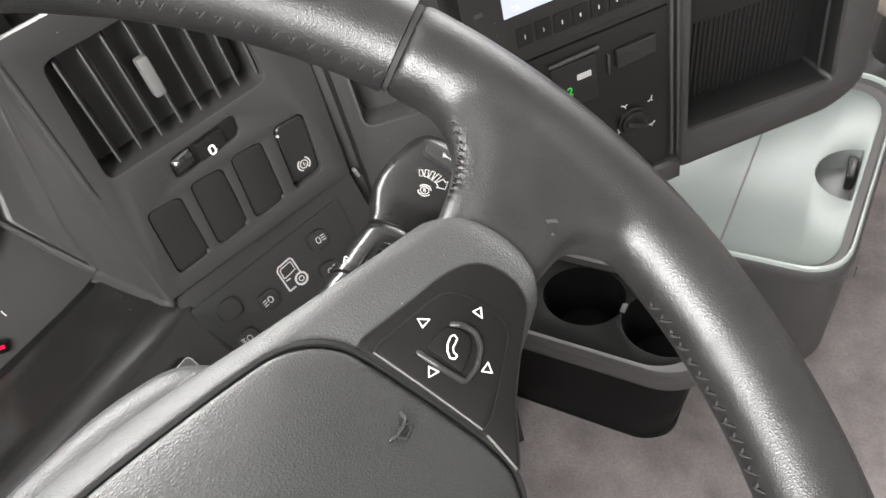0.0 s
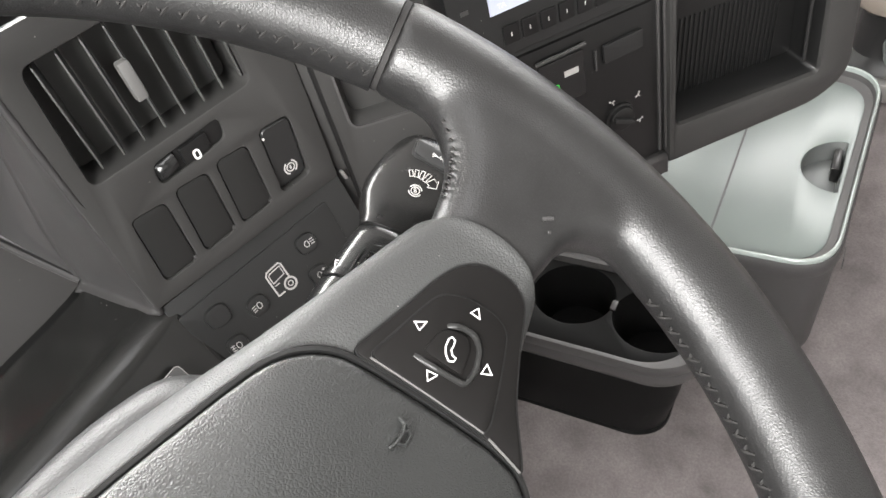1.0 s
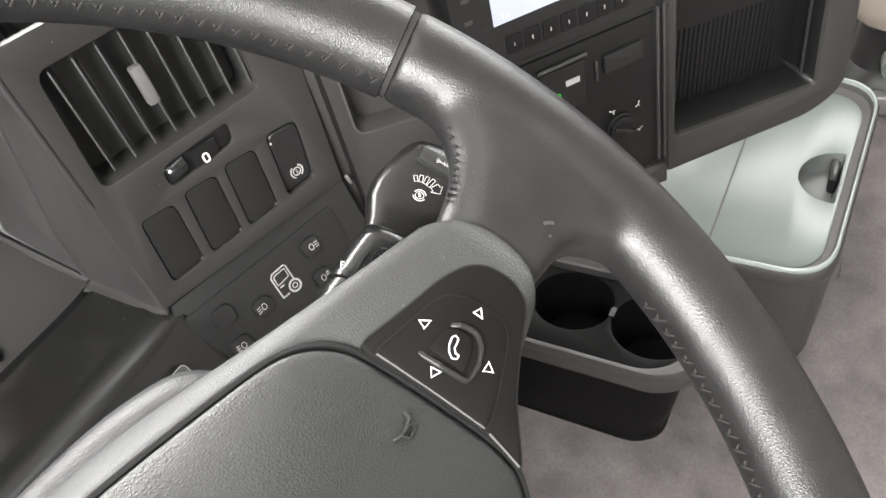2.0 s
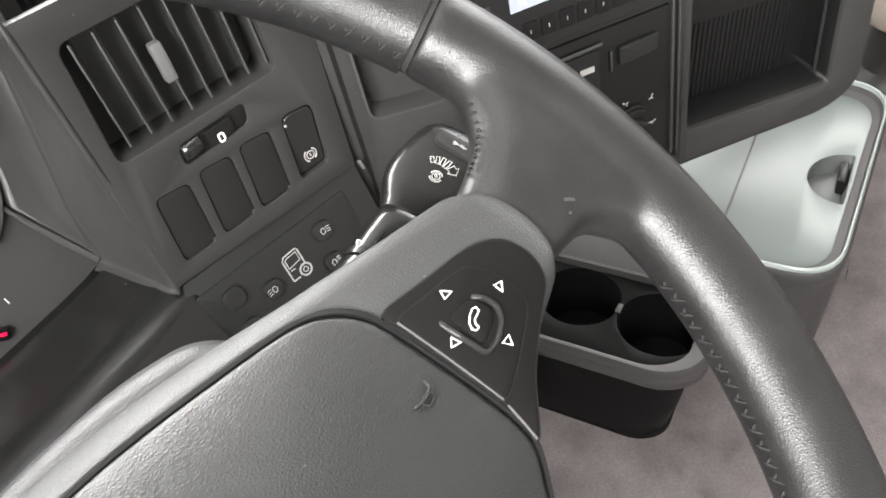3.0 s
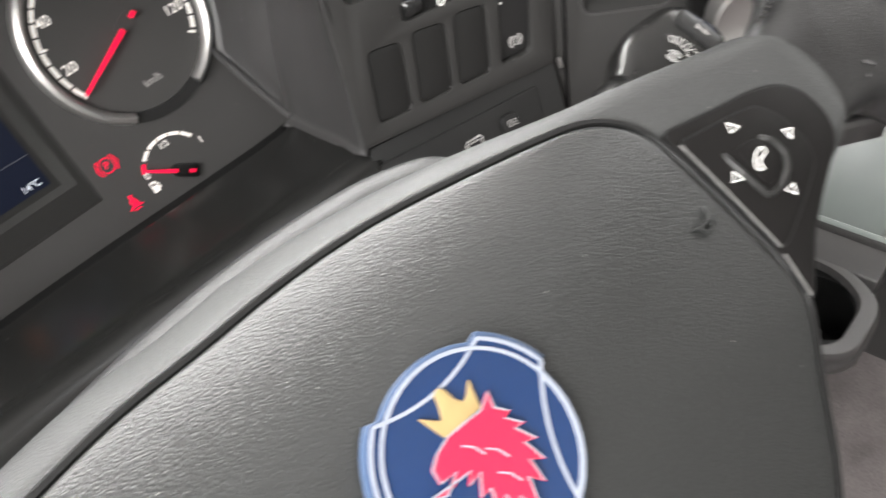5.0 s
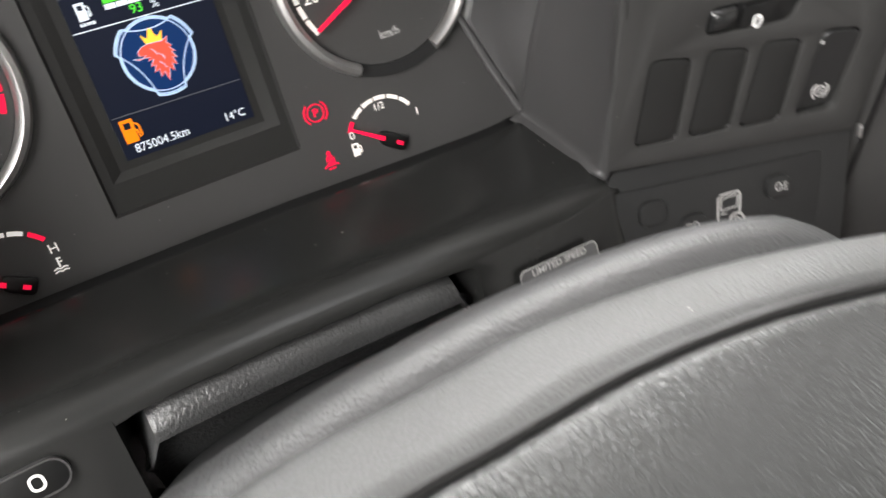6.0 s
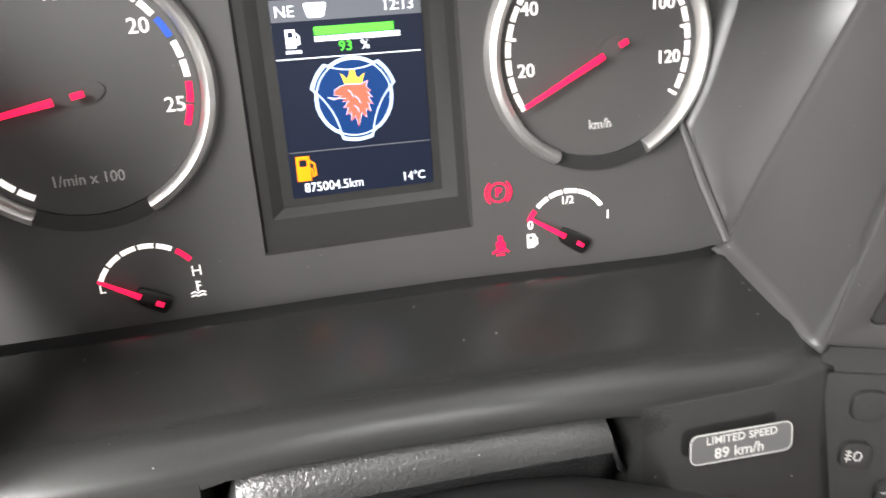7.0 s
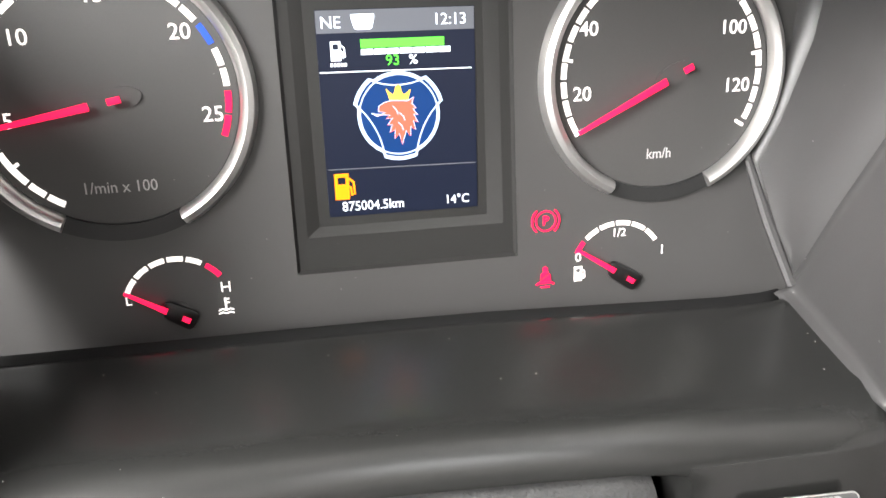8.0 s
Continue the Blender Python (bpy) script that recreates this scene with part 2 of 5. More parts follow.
# ---- large structure ----
tagged(link("floor", box((0.6, -0.55, FLOOR_Z - 0.02), (2.7, 2.4, 0.04)), CARPET), "grey short-pile carpet on the cab floor", "floor", kind="structure")
CAB = surface("cab_lining", (0.42, 0.41, 0.40), 0.8, 400, 0.3, 0.1)
# grey of the unseen rear wall, chosen for the light it throws forward
REAR_BOUNCE = surface("rear_bounce_grey", (0.22, 0.215, 0.21), 0.85, 400, 0.3, 0.1)


def wall(name, outline, holes, m, z0, z1, label, material=None):
    return tagged(link(name, plate([outline] + holes, z0, z1), material or CAB, m, smooth=False), label, "wall", kind="structure")


wall("wall_rear", [(-0.75, 0.1), (1.95, 0.1), (1.95, 2.0), (-0.75, 2.0)], [], basis((0, -1.75, 0), (1, 0, 0), (0, 0, 1)), -0.04, 0, "unseen rear wall of the cab, its grey set for bounced light", REAR_BOUNCE)
wall("wall_left", [(-1.75, 0.1), (1.0, 0.1), (1.0, 2.0), (-1.75, 2.0)], [rrect(-0.45, 1.3, 1.0, 0.7, 0.08)], basis((-0.75, 0, 0), (0, 1, 0), (0, 0, 1)), -0.04, 0, "grey lined cab side with the driver's window")
wall("wall_right", [(-1.75, 0.1), (1.0, 0.1), (1.0, 2.0), (-1.75, 2.0)], [rrect(-0.35, 1.3, 1.0, 0.7, 0.08)], basis((1.95, 0, 0), (0, 1, 0), (0, 0, 1)), 0, 0.04, "grey lined cab side with the passenger's window")
wall("wall_front", [(-0.75, 0.1), (1.95, 0.1), (1.95, 2.0), (-0.75, 2.0)], [rrect(0.6, 1.35, 2.3, 0.85, 0.1)], basis((0, 1.0, 0), (1, 0, 0), (0, 0, 1)), -0.04, 0, "front wall of the cab with the windscreen opening")
# opening added in the unseen roof for the assumed hatch light
tagged(link("ceiling", plate([[(-0.79, -1.8), (1.99, -1.8), (1.99, 1.04), (-0.79, 1.04)], rrect(0.25, -0.40, 0.7, 0.5, 0.06)], 2.0, 2.04), CAB, smooth=False), "grey lined cab roof with an opening for an assumed hatch", "ceiling", kind="structure")

# ---- more materials ----
# pale colour that paints the highlight along the switch pod's edge
EDGE_HIGHLIGHT = surface("pale_edge_highlight", (0.10, 0.097, 0.095), 0.4, 900, 0.05, 0.3)
STITCH = surface("black_thread", (0.028, 0.027, 0.0265), 0.6, 1500, 0.2, 0.1, spec=0.1)
PRINT = surface("pale_print", (0.42, 0.41, 0.4), 0.55, 900, 0.0, 0.08)
SCUFFED = surface("scuffed_black_plastic", (0.010, 0.0098, 0.0096), 0.24, 260, 0.05, 0.5, 0.3, spec=0.45, blotch=120, rough_vary=0.45)
SATIN_BLACK = surface("satin_black_plastic", (0.006, 0.006, 0.006), 0.40, 1500, 0.04, 0.2, 0.3, spec=0.07)
RIM_GREY = surface("satin_grey_plastic", (0.052, 0.050, 0.050), 0.38, 1500, 0.08, 0.1, 0.4)
COVER = surface("cover_plastic", (0.0120, 0.0120, 0.0116), 0.42, 1700, 0.08, 0.12, 0.3, spec=0.4)
GAP_SHADE = surface("gap_shade_black", (0.006, 0.006, 0.006), 0.8, 1500, 0.05, 0.1, 0.2, spec=0.15)
COWL = surface("coarse_grey_plastic", (0.017, 0.017, 0.0174), 0.5, 1100, 0.6, 0.15, 0.2)
TRIM = surface("grey_leathergrain_trim", (0.0295, 0.0302, 0.0298), 0.54, 900, 0.22, 0.18, 0.5, kind="leather")
HOOD = surface("smooth_grey_hood_plastic", (0.032, 0.031, 0.031), 0.44, 1500, 0.1, 0.12, 0.5)
FACE = surface("dial_face_plastic", (0.044, 0.0425, 0.0418), 0.48, 1500, 0.08, 0.1, 0.25)
BADGE_BLUE = surface("blue_enamel", (0.006, 0.022, 0.075), 0.25, 500, 0.02, 0.1, coat=0.5)
BADGE_EDGE = surface("pale_blue_badge_edge", (0.045, 0.075, 0.14), 0.3, 500, 0.02, 0.1, coat=0.4)
BADGE_SILVER = surface("silver_enamel", (0.24, 0.26, 0.31), 0.3, 500, 0.02, 0.05)
BADGE_RED = surface("red_enamel", (0.45, 0.012, 0.045), 0.3, 500, 0.02, 0.1, coat=0.4)
BADGE_GOLD = surface("gold_enamel", (0.30, 0.215, 0.095), 0.35, 500, 0.02, 0.1)
STICKER = surface("brushed_grey_sticker", (0.07, 0.07, 0.07), 0.4, 900, 0.03, 0.08)
LIT_WHITE = glow("lit_white_marking", (1.0, 0.95, 0.9), 0.6)
LIT_RED = glow("lit_red_marking", (1.0, 0.010, 0.062), 0.9)
LIT_BLUE = glow("lit_blue_marking", (0.03, 0.09, 0.6), 0.5)
SCREEN = glow("display_ground", (0.008, 0.0105, 0.022), 0.55)
SCREEN_BAR = glow("display_grey_bar", (0.10, 0.105, 0.12), 0.55)
SCREEN_WHITE = glow("display_white", (0.85, 0.92, 1.0), 0.65)
SCREEN_GREEN = glow("display_green", (0.10, 0.8, 0.05), 0.65)
SCREEN_ORANGE = glow("display_orange", (1.0, 0.24, 0.005), 0.8)
SCREEN_BLUE = glow("display_blue", (0.005, 0.03, 0.12), 0.5)
SCREEN_CREST = glow("display_red_crest", (1.0, 0.10, 0.06), 0.6)
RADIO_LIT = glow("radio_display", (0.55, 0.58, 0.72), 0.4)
DIM_GREEN = glow("climate_green_digits", (0.05, 0.5, 0.06), 0.5)


def lerp(table, x):
    for (a, p), (b, q) in zip(table, table[1:]):
        if x <= b:
            t = max(0, (x - a) / (b - a))
            t = t * t * (3 - 2 * t) if len(table) < 4 else t
            return p + (q - p) * t
    return table[-1][1]


# ---- steering wheel ----
wheel = thing("steering_wheel", WHEEL @ Matrix.Rotation(radians(-1.5), 4, "Z"), "black leather steering wheel with stitched rim and grained pad", "steering wheel")
R_RIM, R_TUBE = 0.2147, 0.0182
SEAM = 13.2


def rim_point(a, b, extra=0.0):
    """A point on the rim's skin: a along the rim, b round the tube, in degrees (0 points outwards, 90 towards the driver)."""
    r = R_RIM + (R_TUBE + extra) * math.cos(radians(b))
    return Vector((r * math.cos(radians(a)), r * math.sin(radians(a)), (R_TUBE * 0.93 + extra) * math.sin(radians(b))))


def rim_arc(a0, a1, extra, n, k=20, flare=0.0):
    rings = []
    for i in range(n + 1):
        t = i / n
        e = extra + flare * max(0, 1 - min(t, 1 - t) * n / 2)
        rings.append([rim_point(a0 + (a1 - a0) * t, 360 * j / k, e) for j in range(k)])
    return loft(rings)


WHEEL_TURN = -3.5


def opposite(x, v):
    """The mirror image of a point of the right half, across the wheel's slightly turned axis."""
    k = min(1.0, abs(x) / 0.05)
    a = radians(2 * WHEEL_TURN) * k * k * (3 - 2 * k)
    return -x * math.cos(a) - v * math.sin(a), -x * math.sin(a) + v * math.cos(a)


SPOKE_TOP = [(0.140, 0.002), (0.158, 0.0022), (0.166, 0.0042), (0.174, 0.006), (0.184, 0.0105), (0.191, 0.0185), (0.197, 0.029), (0.204, 0.04), (0.212, 0.048)]
SPOKE_LOW = [(0.140, -0.035), (0.158, -0.0355), (0.166, -0.0368), (0.174, -0.0375), (0.183, -0.0415), (0.188, -0.050), (0.193, -0.062), (0.202, -0.074), (0.212, -0.082)]


SPOKE_N = [(0.148, 0.0030), (0.156, 0.0058), (0.162, 0.0076), (0.168, 0.0092), (0.176, 0.0104), (0.19, 0.0120), (0.212, 0.0132)]


def spoke_leather(side):
    """The leather-covered flare that joins a spoke to the rim."""
    rings = []
    for i in range(22):
        x = 0.148 + 0.064 * i / 21
        top, low = lerp(SPOKE_TOP, x), lerp(SPOKE_LOW, x)
        mid, half = (top + low) / 2, (top - low) / 2
        n_top = lerp(SPOKE_N, x)
        n_low = -0.0172 + 0.004 * i / 21
        n_mid, n_half = (n_top + n_low) / 2, (n_top - n_low) / 2
        ring = []
        for j in range(28):
            a = 2 * math.pi * j / 28
            c, s = math.cos(a), math.sin(a)
            e = 0.62
            v = mid + half * math.copysign(abs(c) ** e, c)
            ring.append((*((x, v) if side > 0 else opposite(x, v)), n_mid + n_half * math.copysign(abs(s) ** 0.8, s)))
        rings.append(ring)
    return loft(rings)


def remeshed(ob, voxel, rounds, factor=0.6):
    mod = ob.modifiers.new("blend", "REMESH")
    mod.mode, mod.voxel_size, mod.use_smooth_shade = "VOXEL", voxel, True
    sm = ob.modifiers.new("soften", "SMOOTH")
    sm.iterations, sm.factor = rounds, factor
    return ob


lower = joined(rim_arc(-SEAM - 55, SEAM, 0.0, 30), spoke_leather(1))
remeshed(part("spoke_grip", lower, LEATHER, wheel, "grey-black leather grip over the right spoke, worn smooth"), 0.0016, 30)
left = joined(rim_arc(180 - SEAM - 10, 180 + SEAM + 45, 0.0, 30), spoke_leather(-1))
remeshed(part("spoke_grip", left, LEATHER, wheel), 0.0016, 30)
part("rim", rim_arc(SEAM + 0.35, 180 - SEAM - 10.35, 0.0002, 72, 24), LEATHER, wheel, "stitched leather rim")
part("rim", rim_arc(-SEAM - 55.3, -180 + SEAM + 45.3, 0.0002, 40, 24), LEATHER, wheel, "stitched leather rim")
for a in (SEAM, 170 - SEAM, -SEAM - 55, 180 + SEAM + 45):
    part("seam_cord", rim_arc(a - 0.3, a + 0.3, -0.0011, 2), STITCH, wheel)


def stitches(a0, a1, b, step):
    """Slanted threads along the inner side of the rim, each with a short return thread, in a slightly puckered row."""
    bm = bmesh.new()
    a = a0
    while a < a1:
        j, tip = random.uniform(-0.1, 0.1), random.uniform(-2, 2)
        for p, q, w in (((a + j - 0.42, b - 11 + tip), (a + j + 0.38, b + 9), 0.0008), ((a + j + 0.1, b + 1), (a + j + 0.62, b - 6 + tip), 0.0006)):
            p, q = rim_point(*p, -0.0002), rim_point(*q, -0.0002)
            merge(bm, sweep([p, (p + q) / 2 * 0.998 + Vector((0, 0, 0.0003)), q], [w * 0.5, w, w * 0.4], 5))
        a += step
    return bm


tagged(part("stitching", stitches(SEAM + 1, 168 - SEAM, 174, 1.75), STITCH, wheel, "black cross-stitched thread"), kind="stuff")
tagged(part("stitching", stitches(-SEAM - 54, -SEAM - 8, 189, 1.6), STITCH, wheel), kind="stuff")
tagged(part("stitching", stitches(-179 + SEAM + 46, -SEAM - 56, 180, 1.9), STITCH, wheel), kind="stuff")


def fillet_stitches():
    bm = bmesh.new()
    for i in range(11):
        x = 0.1655 + 0.025 * i / 10
        v = lerp(SPOKE_TOP, x) + 0.0006
        p = Vector((x, v - 0.001, 0.0045))
        merge(bm, sweep([p, p + Vector((0.0012, 0.001, -0.0016)), p + Vector((0.0022, 0.0005, -0.005))], [0.0003, 0.0006, 0.0003], 5))
    return bm


tagged(part("stitching", fillet_stitches(), STITCH, wheel), kind="stuff")

# the moulded trim round the pad, with both spokes
TRIM_TOP = [(0, 0.0500), (0.0112, 0.0494), (0.0224, 0.0480), (0.035, 0.0461), (0.047, 0.0436), (0.06, 0.0402), (0.08, 0.0331), (0.11, 0.0206), (0.13, 0.0138), (0.15, 0.0076), (0.157, 0.0050), (0.163, 0.0040), (0.17, 0.0040)]
TRIM_LOW = [(0, -0.125), (0.05, -0.1115), (0.07, -0.098), (0.085, -0.0835), (0.1, -0.0672), (0.11, -0.0560), (0.12, -0.0490), (0.132, -0.0445), (0.148, -0.0410), (0.158, -0.0382), (0.17, -0.0372)]
TRIM_N = [(0, -0.0065), (0.05, -0.006), (0.1, -0.003), (0.13, 0.0018), (0.148, 0.0046), (0.156, 0.0064), (0.161, 0.0088), (0.166, 0.0099), (0.17, 0.0102)]


def bend(table, x):
    """Like lerp, but rounded through the points."""
    return 0.25 * lerp(table, max(0.0, x - 0.009)) + 0.5 * lerp(table, x) + 0.25 * lerp(table, x + 0.009) if 0.009 < x < 0.14 else lerp(table, x)


def fall(x, u):
    """How far the hub drops away towards its upper edge; u runs from -1 at the foot to 1 at the top."""
    return 0.0215 * max(0.0, 1 - (x / 0.11) ** 2) * max(0.0, (u + 0.2) / 1.2) ** 2.6


def trim_ring(side, x0, bulge, shrink, drop):
    """One ring of the trim; the end rings bow outwards in the middle of the spoke."""
    depth = (0.027 if x0 > 0.12 else 0.027 + 0.02 * (0.12 - x0) / 0.12) * shrink
    top, low = bend(TRIM_TOP, x0), bend(TRIM_LOW, x0)
    half = (top - low) / 2
    r = min(0.0088, depth * 0.46)
    flatten = 0.9 * max(0.0, 1 - x0 / 0.12) ** 0.4
    prof = []
    for cu, cn, a0 in ((1, 1, 0), (-1, 1, 90), (-1, -1, 180), (1, -1, 270)):
        for i in range(9):
            a = radians(a0 + 90 * i / 8)
            px, pn = math.cos(a), math.sin(a)
            if (cu, cn) == (1, 1):
                px, pn = px + (1 - i / 8 - px) * flatten, pn + (i / 8 - pn) * flatten
            prof.append((cu * (half - r) + r * px, cn * (depth / 2 - r) + r * pn))
    flat = []
    for i, p in enumerate(prof):
        q = prof[(i + 1) % len(prof)]
        flat.append(p)
        if i % 9 == 8:
            flat += [(p[0] + (q[0] - p[0]) * t, p[1] + (q[1] - p[1]) * t) for t in (0.2, 0.4, 0.6, 0.8)]
    ring = []
    for du, dn in flat:
        u = du / half
        x = x0 + bulge * max(0.0, 1 - u * u) ** 0.7
        top, low, n = bend(TRIM_TOP, x), bend(TRIM_LOW, x), bend(TRIM_N, x) - drop
        v = (top + low) / 2 + (top - low) / 2 * u * shrink
        px, pv = (x, v) if side > 0 else opposite(x, v)
        ring.append((px, pv, n - fall(x, u) - depth / 2 + dn))
    return ring


def trim_mesh():
    ends = [(0.1520, 0.0086, 1.0, 0.0), (0.1528, 0.0086, 0.992, 0.0003), (0.1530, 0.0086, 0.95, 0.0012)]
    body = [(0.1514 * math.sin(math.pi / 2 * i / 26), 0.0080 * max(0.0, (i - 14) / 12) ** 2, 1.0, 0.0) for i in range(1, 27)]
    rings = [trim_ring(-1, *v) for v in reversed(body + ends)] + [trim_ring(1, 0.0, 0.0, 1.0, 0.0)] + [trim_ring(1, *v) for v in body + ends]
    return loft(rings)


part("hub_trim", trim_mesh(), TRIM, wheel, "grey grained trim round the pad and along the spokes")

PAD_EDGE = [(0, 0.0380), (0.011, 0.0376), (0.022, 0.0366), (0.0335, 0.0350), (0.0465, 0.0321), (0.0603, 0.0283), (0.0801, 0.0225), (0.0933, 0.0179), (0.1005, 0.0117), (0.1046, 0.0045), (0.1062, -0.0030), (0.107, -0.0222), (0.1072, -0.0437), (0.1058, -0.0552), (0.103, -0.0607), (0.096, -0.0675), (0.0855, -0.0778), (0.07, -0.0935), (0.045, -0.1075), (0, -0.1160)]


def softened(loop):
    """A closed outline with its corners cut off twice over."""
    for _ in range(2):
        loop = [tuple(Vector(p).lerp(Vector(q), k)) for p, q in zip(loop, loop[1:] + loop[:1]) for k in (0.25, 0.75)]
    return loop


pad_loop = softened(PAD_EDGE + [opposite(x, v) for x, v in PAD_EDGE[-2:0:-1]])


PAD_MID = 0.0026


def pad_edge(x, v):
    u = (v + 0.036) / 0.093
    return bend(TRIM_N, abs(x)) - fall(abs(x), u) + 0.0008


def pad_height(x, v, s):
    edge = pad_edge(x, v)
    return PAD_MID + 0.0008 + (edge - PAD_MID) * s ** 2.6 + 0.0015 * (s ** 2 - s ** 6) - (0.0035 * ((s - 0.975) / 0.025) ** 2 if s > 0.975 else 0)


def pad_mesh():
    c = Vector((0.0, -0.034))
    loop = []
    for i, p in enumerate(pad_loop):
        q = pad_loop[(i + 1) % len(pad_loop)]
        for t in (0, 0.5):
            loop.append(Vector(p) * (1 - t) + Vector(q) * t)
    rings = []
    for s in (1.0, 0.994, 0.987, 0.98, 0.97, 0.95, 0.92, 0.88, 0.83, 0.77, 0.7, 0.6, 0.48, 0.34, 0.2, 0.06):
        rings.append([(*(c + (p - c) * s * 0.995), pad_height(p.x, p.y, s)) for p in loop])
    return loft(rings)


part("pad", pad_mesh(), GRAINED, wheel, "grained grey-black airbag pad")
groove = [Vector((x, v, pad_edge(x, v) - 0.0006)) for x, v in pad_loop]
part("pad_groove", sweep(groove + groove[:2], 0.0012, 6), BLACK, wheel, "dark joint round the pad")

# horn mark pressed into the pad
horn = joined(ridge([(0.0978, -0.0205), (0.0968, -0.0228), (0.0941, -0.0235), (0.0911, -0.0232), (0.0889, -0.0222)], 0.0013, -0.0003, 0.0010),
              ridge([(0.0938, -0.0231), (0.0961, -0.0242), (0.0950, -0.0256), (0.0920, -0.0256), (0.0912, -0.0237)], 0.0012, -0.0003, 0.0009, True))
part("horn_mark", horn, GRAINED, wheel, "embossed horn symbol", Matrix.Translation((0.0958, -0.0241, pad_height(0.107, -0.022, 0.89) + 0.0006)) @ Matrix.Rotation(radians(2), 4, "Y") @ Matrix.Translation((-0.0958, 0.0241, 0)))

# switch group on the right spoke
tilt = Matrix.Translation((0.13, -0.025, 0.0022)) @ Matrix.Rotation(radians(-8.0), 4, "Y") @ Matrix.Translation((-0.13, 0.025, 0))
SUR = [(0.1064, 0.0006), (0.1257, -0.0052), (0.1385, -0.0084), (0.1468, -0.0124), (0.1516, -0.0184), (0.1524, -0.0280), (0.1486, -0.0352), (0.1412, -0.0382), (0.1323, -0.0417), (0.1200, -0.0476), (0.1080, -0.0563), (0.1040, -0.0588), (0.1072, -0.0443), (0.1076, -0.0215)]
KEY_EDGE = [(0.1080, -0.0044), (0.1286, -0.0098), (0.1352, -0.0120), (0.1388, -0.0190), (0.1393, -0.0290), (0.1370, -0.0344), (0.1312, -0.0369), (0.1211, -0.0405), (0.1115, -0.0434), (0.1078, -0.0434), (0.1081, -0.0222)]
group = part("switch_pod", plate([rounded(SUR, 0.004)], -0.004, 0.0014, 0.0007), surface("dark_satin_switch_plastic", (0.0065, 0.006, 0.0058), 0.5, 1600, 0.06, 0.1, 0.4, spec=0.1), wheel, "dark plastic switch pod with white arrows", tilt)
KEYMAT = surface("switch_key_plastic", (0.0062, 0.0057, 0.0055), 0.5, 1600, 0.06, 0.1, 0.4, spec=0.1)
part("pod_gap", line2d(rounded(SUR, 0.004), 0.0009, -0.001, 0.0008, closed=True), BLACK, group, "dark joint round the pod")
part("pod_edge", line2d([(0.1078, -0.0430), (0.1079, -0.0320), (0.1079, -0.0222), (0.1076, -0.0050)], 0.0004, 0.0014, 0.0024), EDGE_HIGHLIGHT, group, "thin pale strip for the highlight on the pod's edge")
part("key_gap", line2d(rounded(KEY_EDGE, 0.003), 0.0012, 0.0008, 0.0017, closed=True), BLACK, group)
part("key_plate", plate([rounded(KEY_EDGE, 0.003)], 0.0010, 0.0024, 0.0005), KEYMAT, group, "four-way key")
RING = [(0.1278, -0.0185), (0.1300, -0.0220), (0.1303, -0.0267), (0.1273, -0.0303), (0.1216, -0.0323), (0.1161, -0.0318), (0.1154, -0.0235), (0.1152, -0.0148)]
INNER = [(0.1176, -0.0162), (0.1256, -0.0174), (0.1280, -0.0209), (0.1286, -0.0254), (0.1258, -0.0278), (0.1176, -0.0297)]
part("pod_tail", line2d([(0.1074, -0.0452), (0.1058, -0.0520), (0.1044, -0.0575)], 0.0006, 0.0012, 0.0018), EDGE_HIGHLIGHT, group, "thin pale strip for the highlight on the pod's edge")
part("phone_key_rim", ridge(RING[:1] + rounded(RING, 0.0016, 4)[5:-5] + RING[-1:], 0.0021, 0.0018, 0.0036), COVER, group, "raised grey rim")
part("phone_key", plate([rounded(INNER, 0.002)], 0.0018, 0.0032, 0.0005), KEYMAT, group, "phone key")
for tri in (((0.1232, -0.0095), (0.1256, -0.0130), (0.1218, -0.0125)), ((0.1352, -0.0220), (0.1382, -0.0235), (0.1352, -0.0258)),
            ((0.1214, -0.0338), (0.1253, -0.0340), (0.1231, -0.0371)), ((0.1136, -0.0200), (0.1142, -0.0237), (0.1107, -0.0220))):
    c = (Vector(tri[0]) + Vector(tri[1]) + Vector(tri[2])) / 3
    pts = [c + (Vector(p) - c) * 0.86 for p in tri]
    part("arrow_mark", line2d(pts, 0.0006, 0.0022, 0.0026, closed=True), WHITE, group, "white arrow")
PHONE = [(0.1245, -0.0207), (0.1256, -0.0213), (0.1252, -0.0226), (0.1238, -0.0229), (0.1222, -0.0230), (0.1211, -0.0240), (0.1209, -0.0254), (0.1197, -0.0253), (0.1191, -0.0240), (0.1202, -0.0223), (0.1222, -0.0211)]
part("phone_mark", line2d(PHONE, 0.00044, 0.0030, 0.0034, closed=True), WHITE, group, "white handset symbol")
part("leather_scratch", joined(line2d([(0.1755, -0.0262), (0.177, -0.0275), (0.1783, -0.0292)], 0.0012, 0.0096, 0.0101), line2d([(0.1728, -0.0299), (0.1734, -0.0306)], 0.0009, 0.0092, 0.0097)), DASH_GREY, wheel, "pale scuff in the leather")


# ---- crest shapes, used for the badge and for the display ----
def crest_outline(r, grow=1.0):
    pts = []
    for a0, a1, k in ((124, 56, 0.965), (52, 15, 1.06), (11, -64, 0.95), (-69, -111, 1.05), (-116, -191, 0.95), (165, 128, 1.06)):
        for i in range(8):
            a = radians(a0 + (a1 - a0) * i / 7)
            pts.append((r * k * math.cos(a), r * k * math.sin(a)))
    return [(x * grow, y * grow) for x, y in pts]


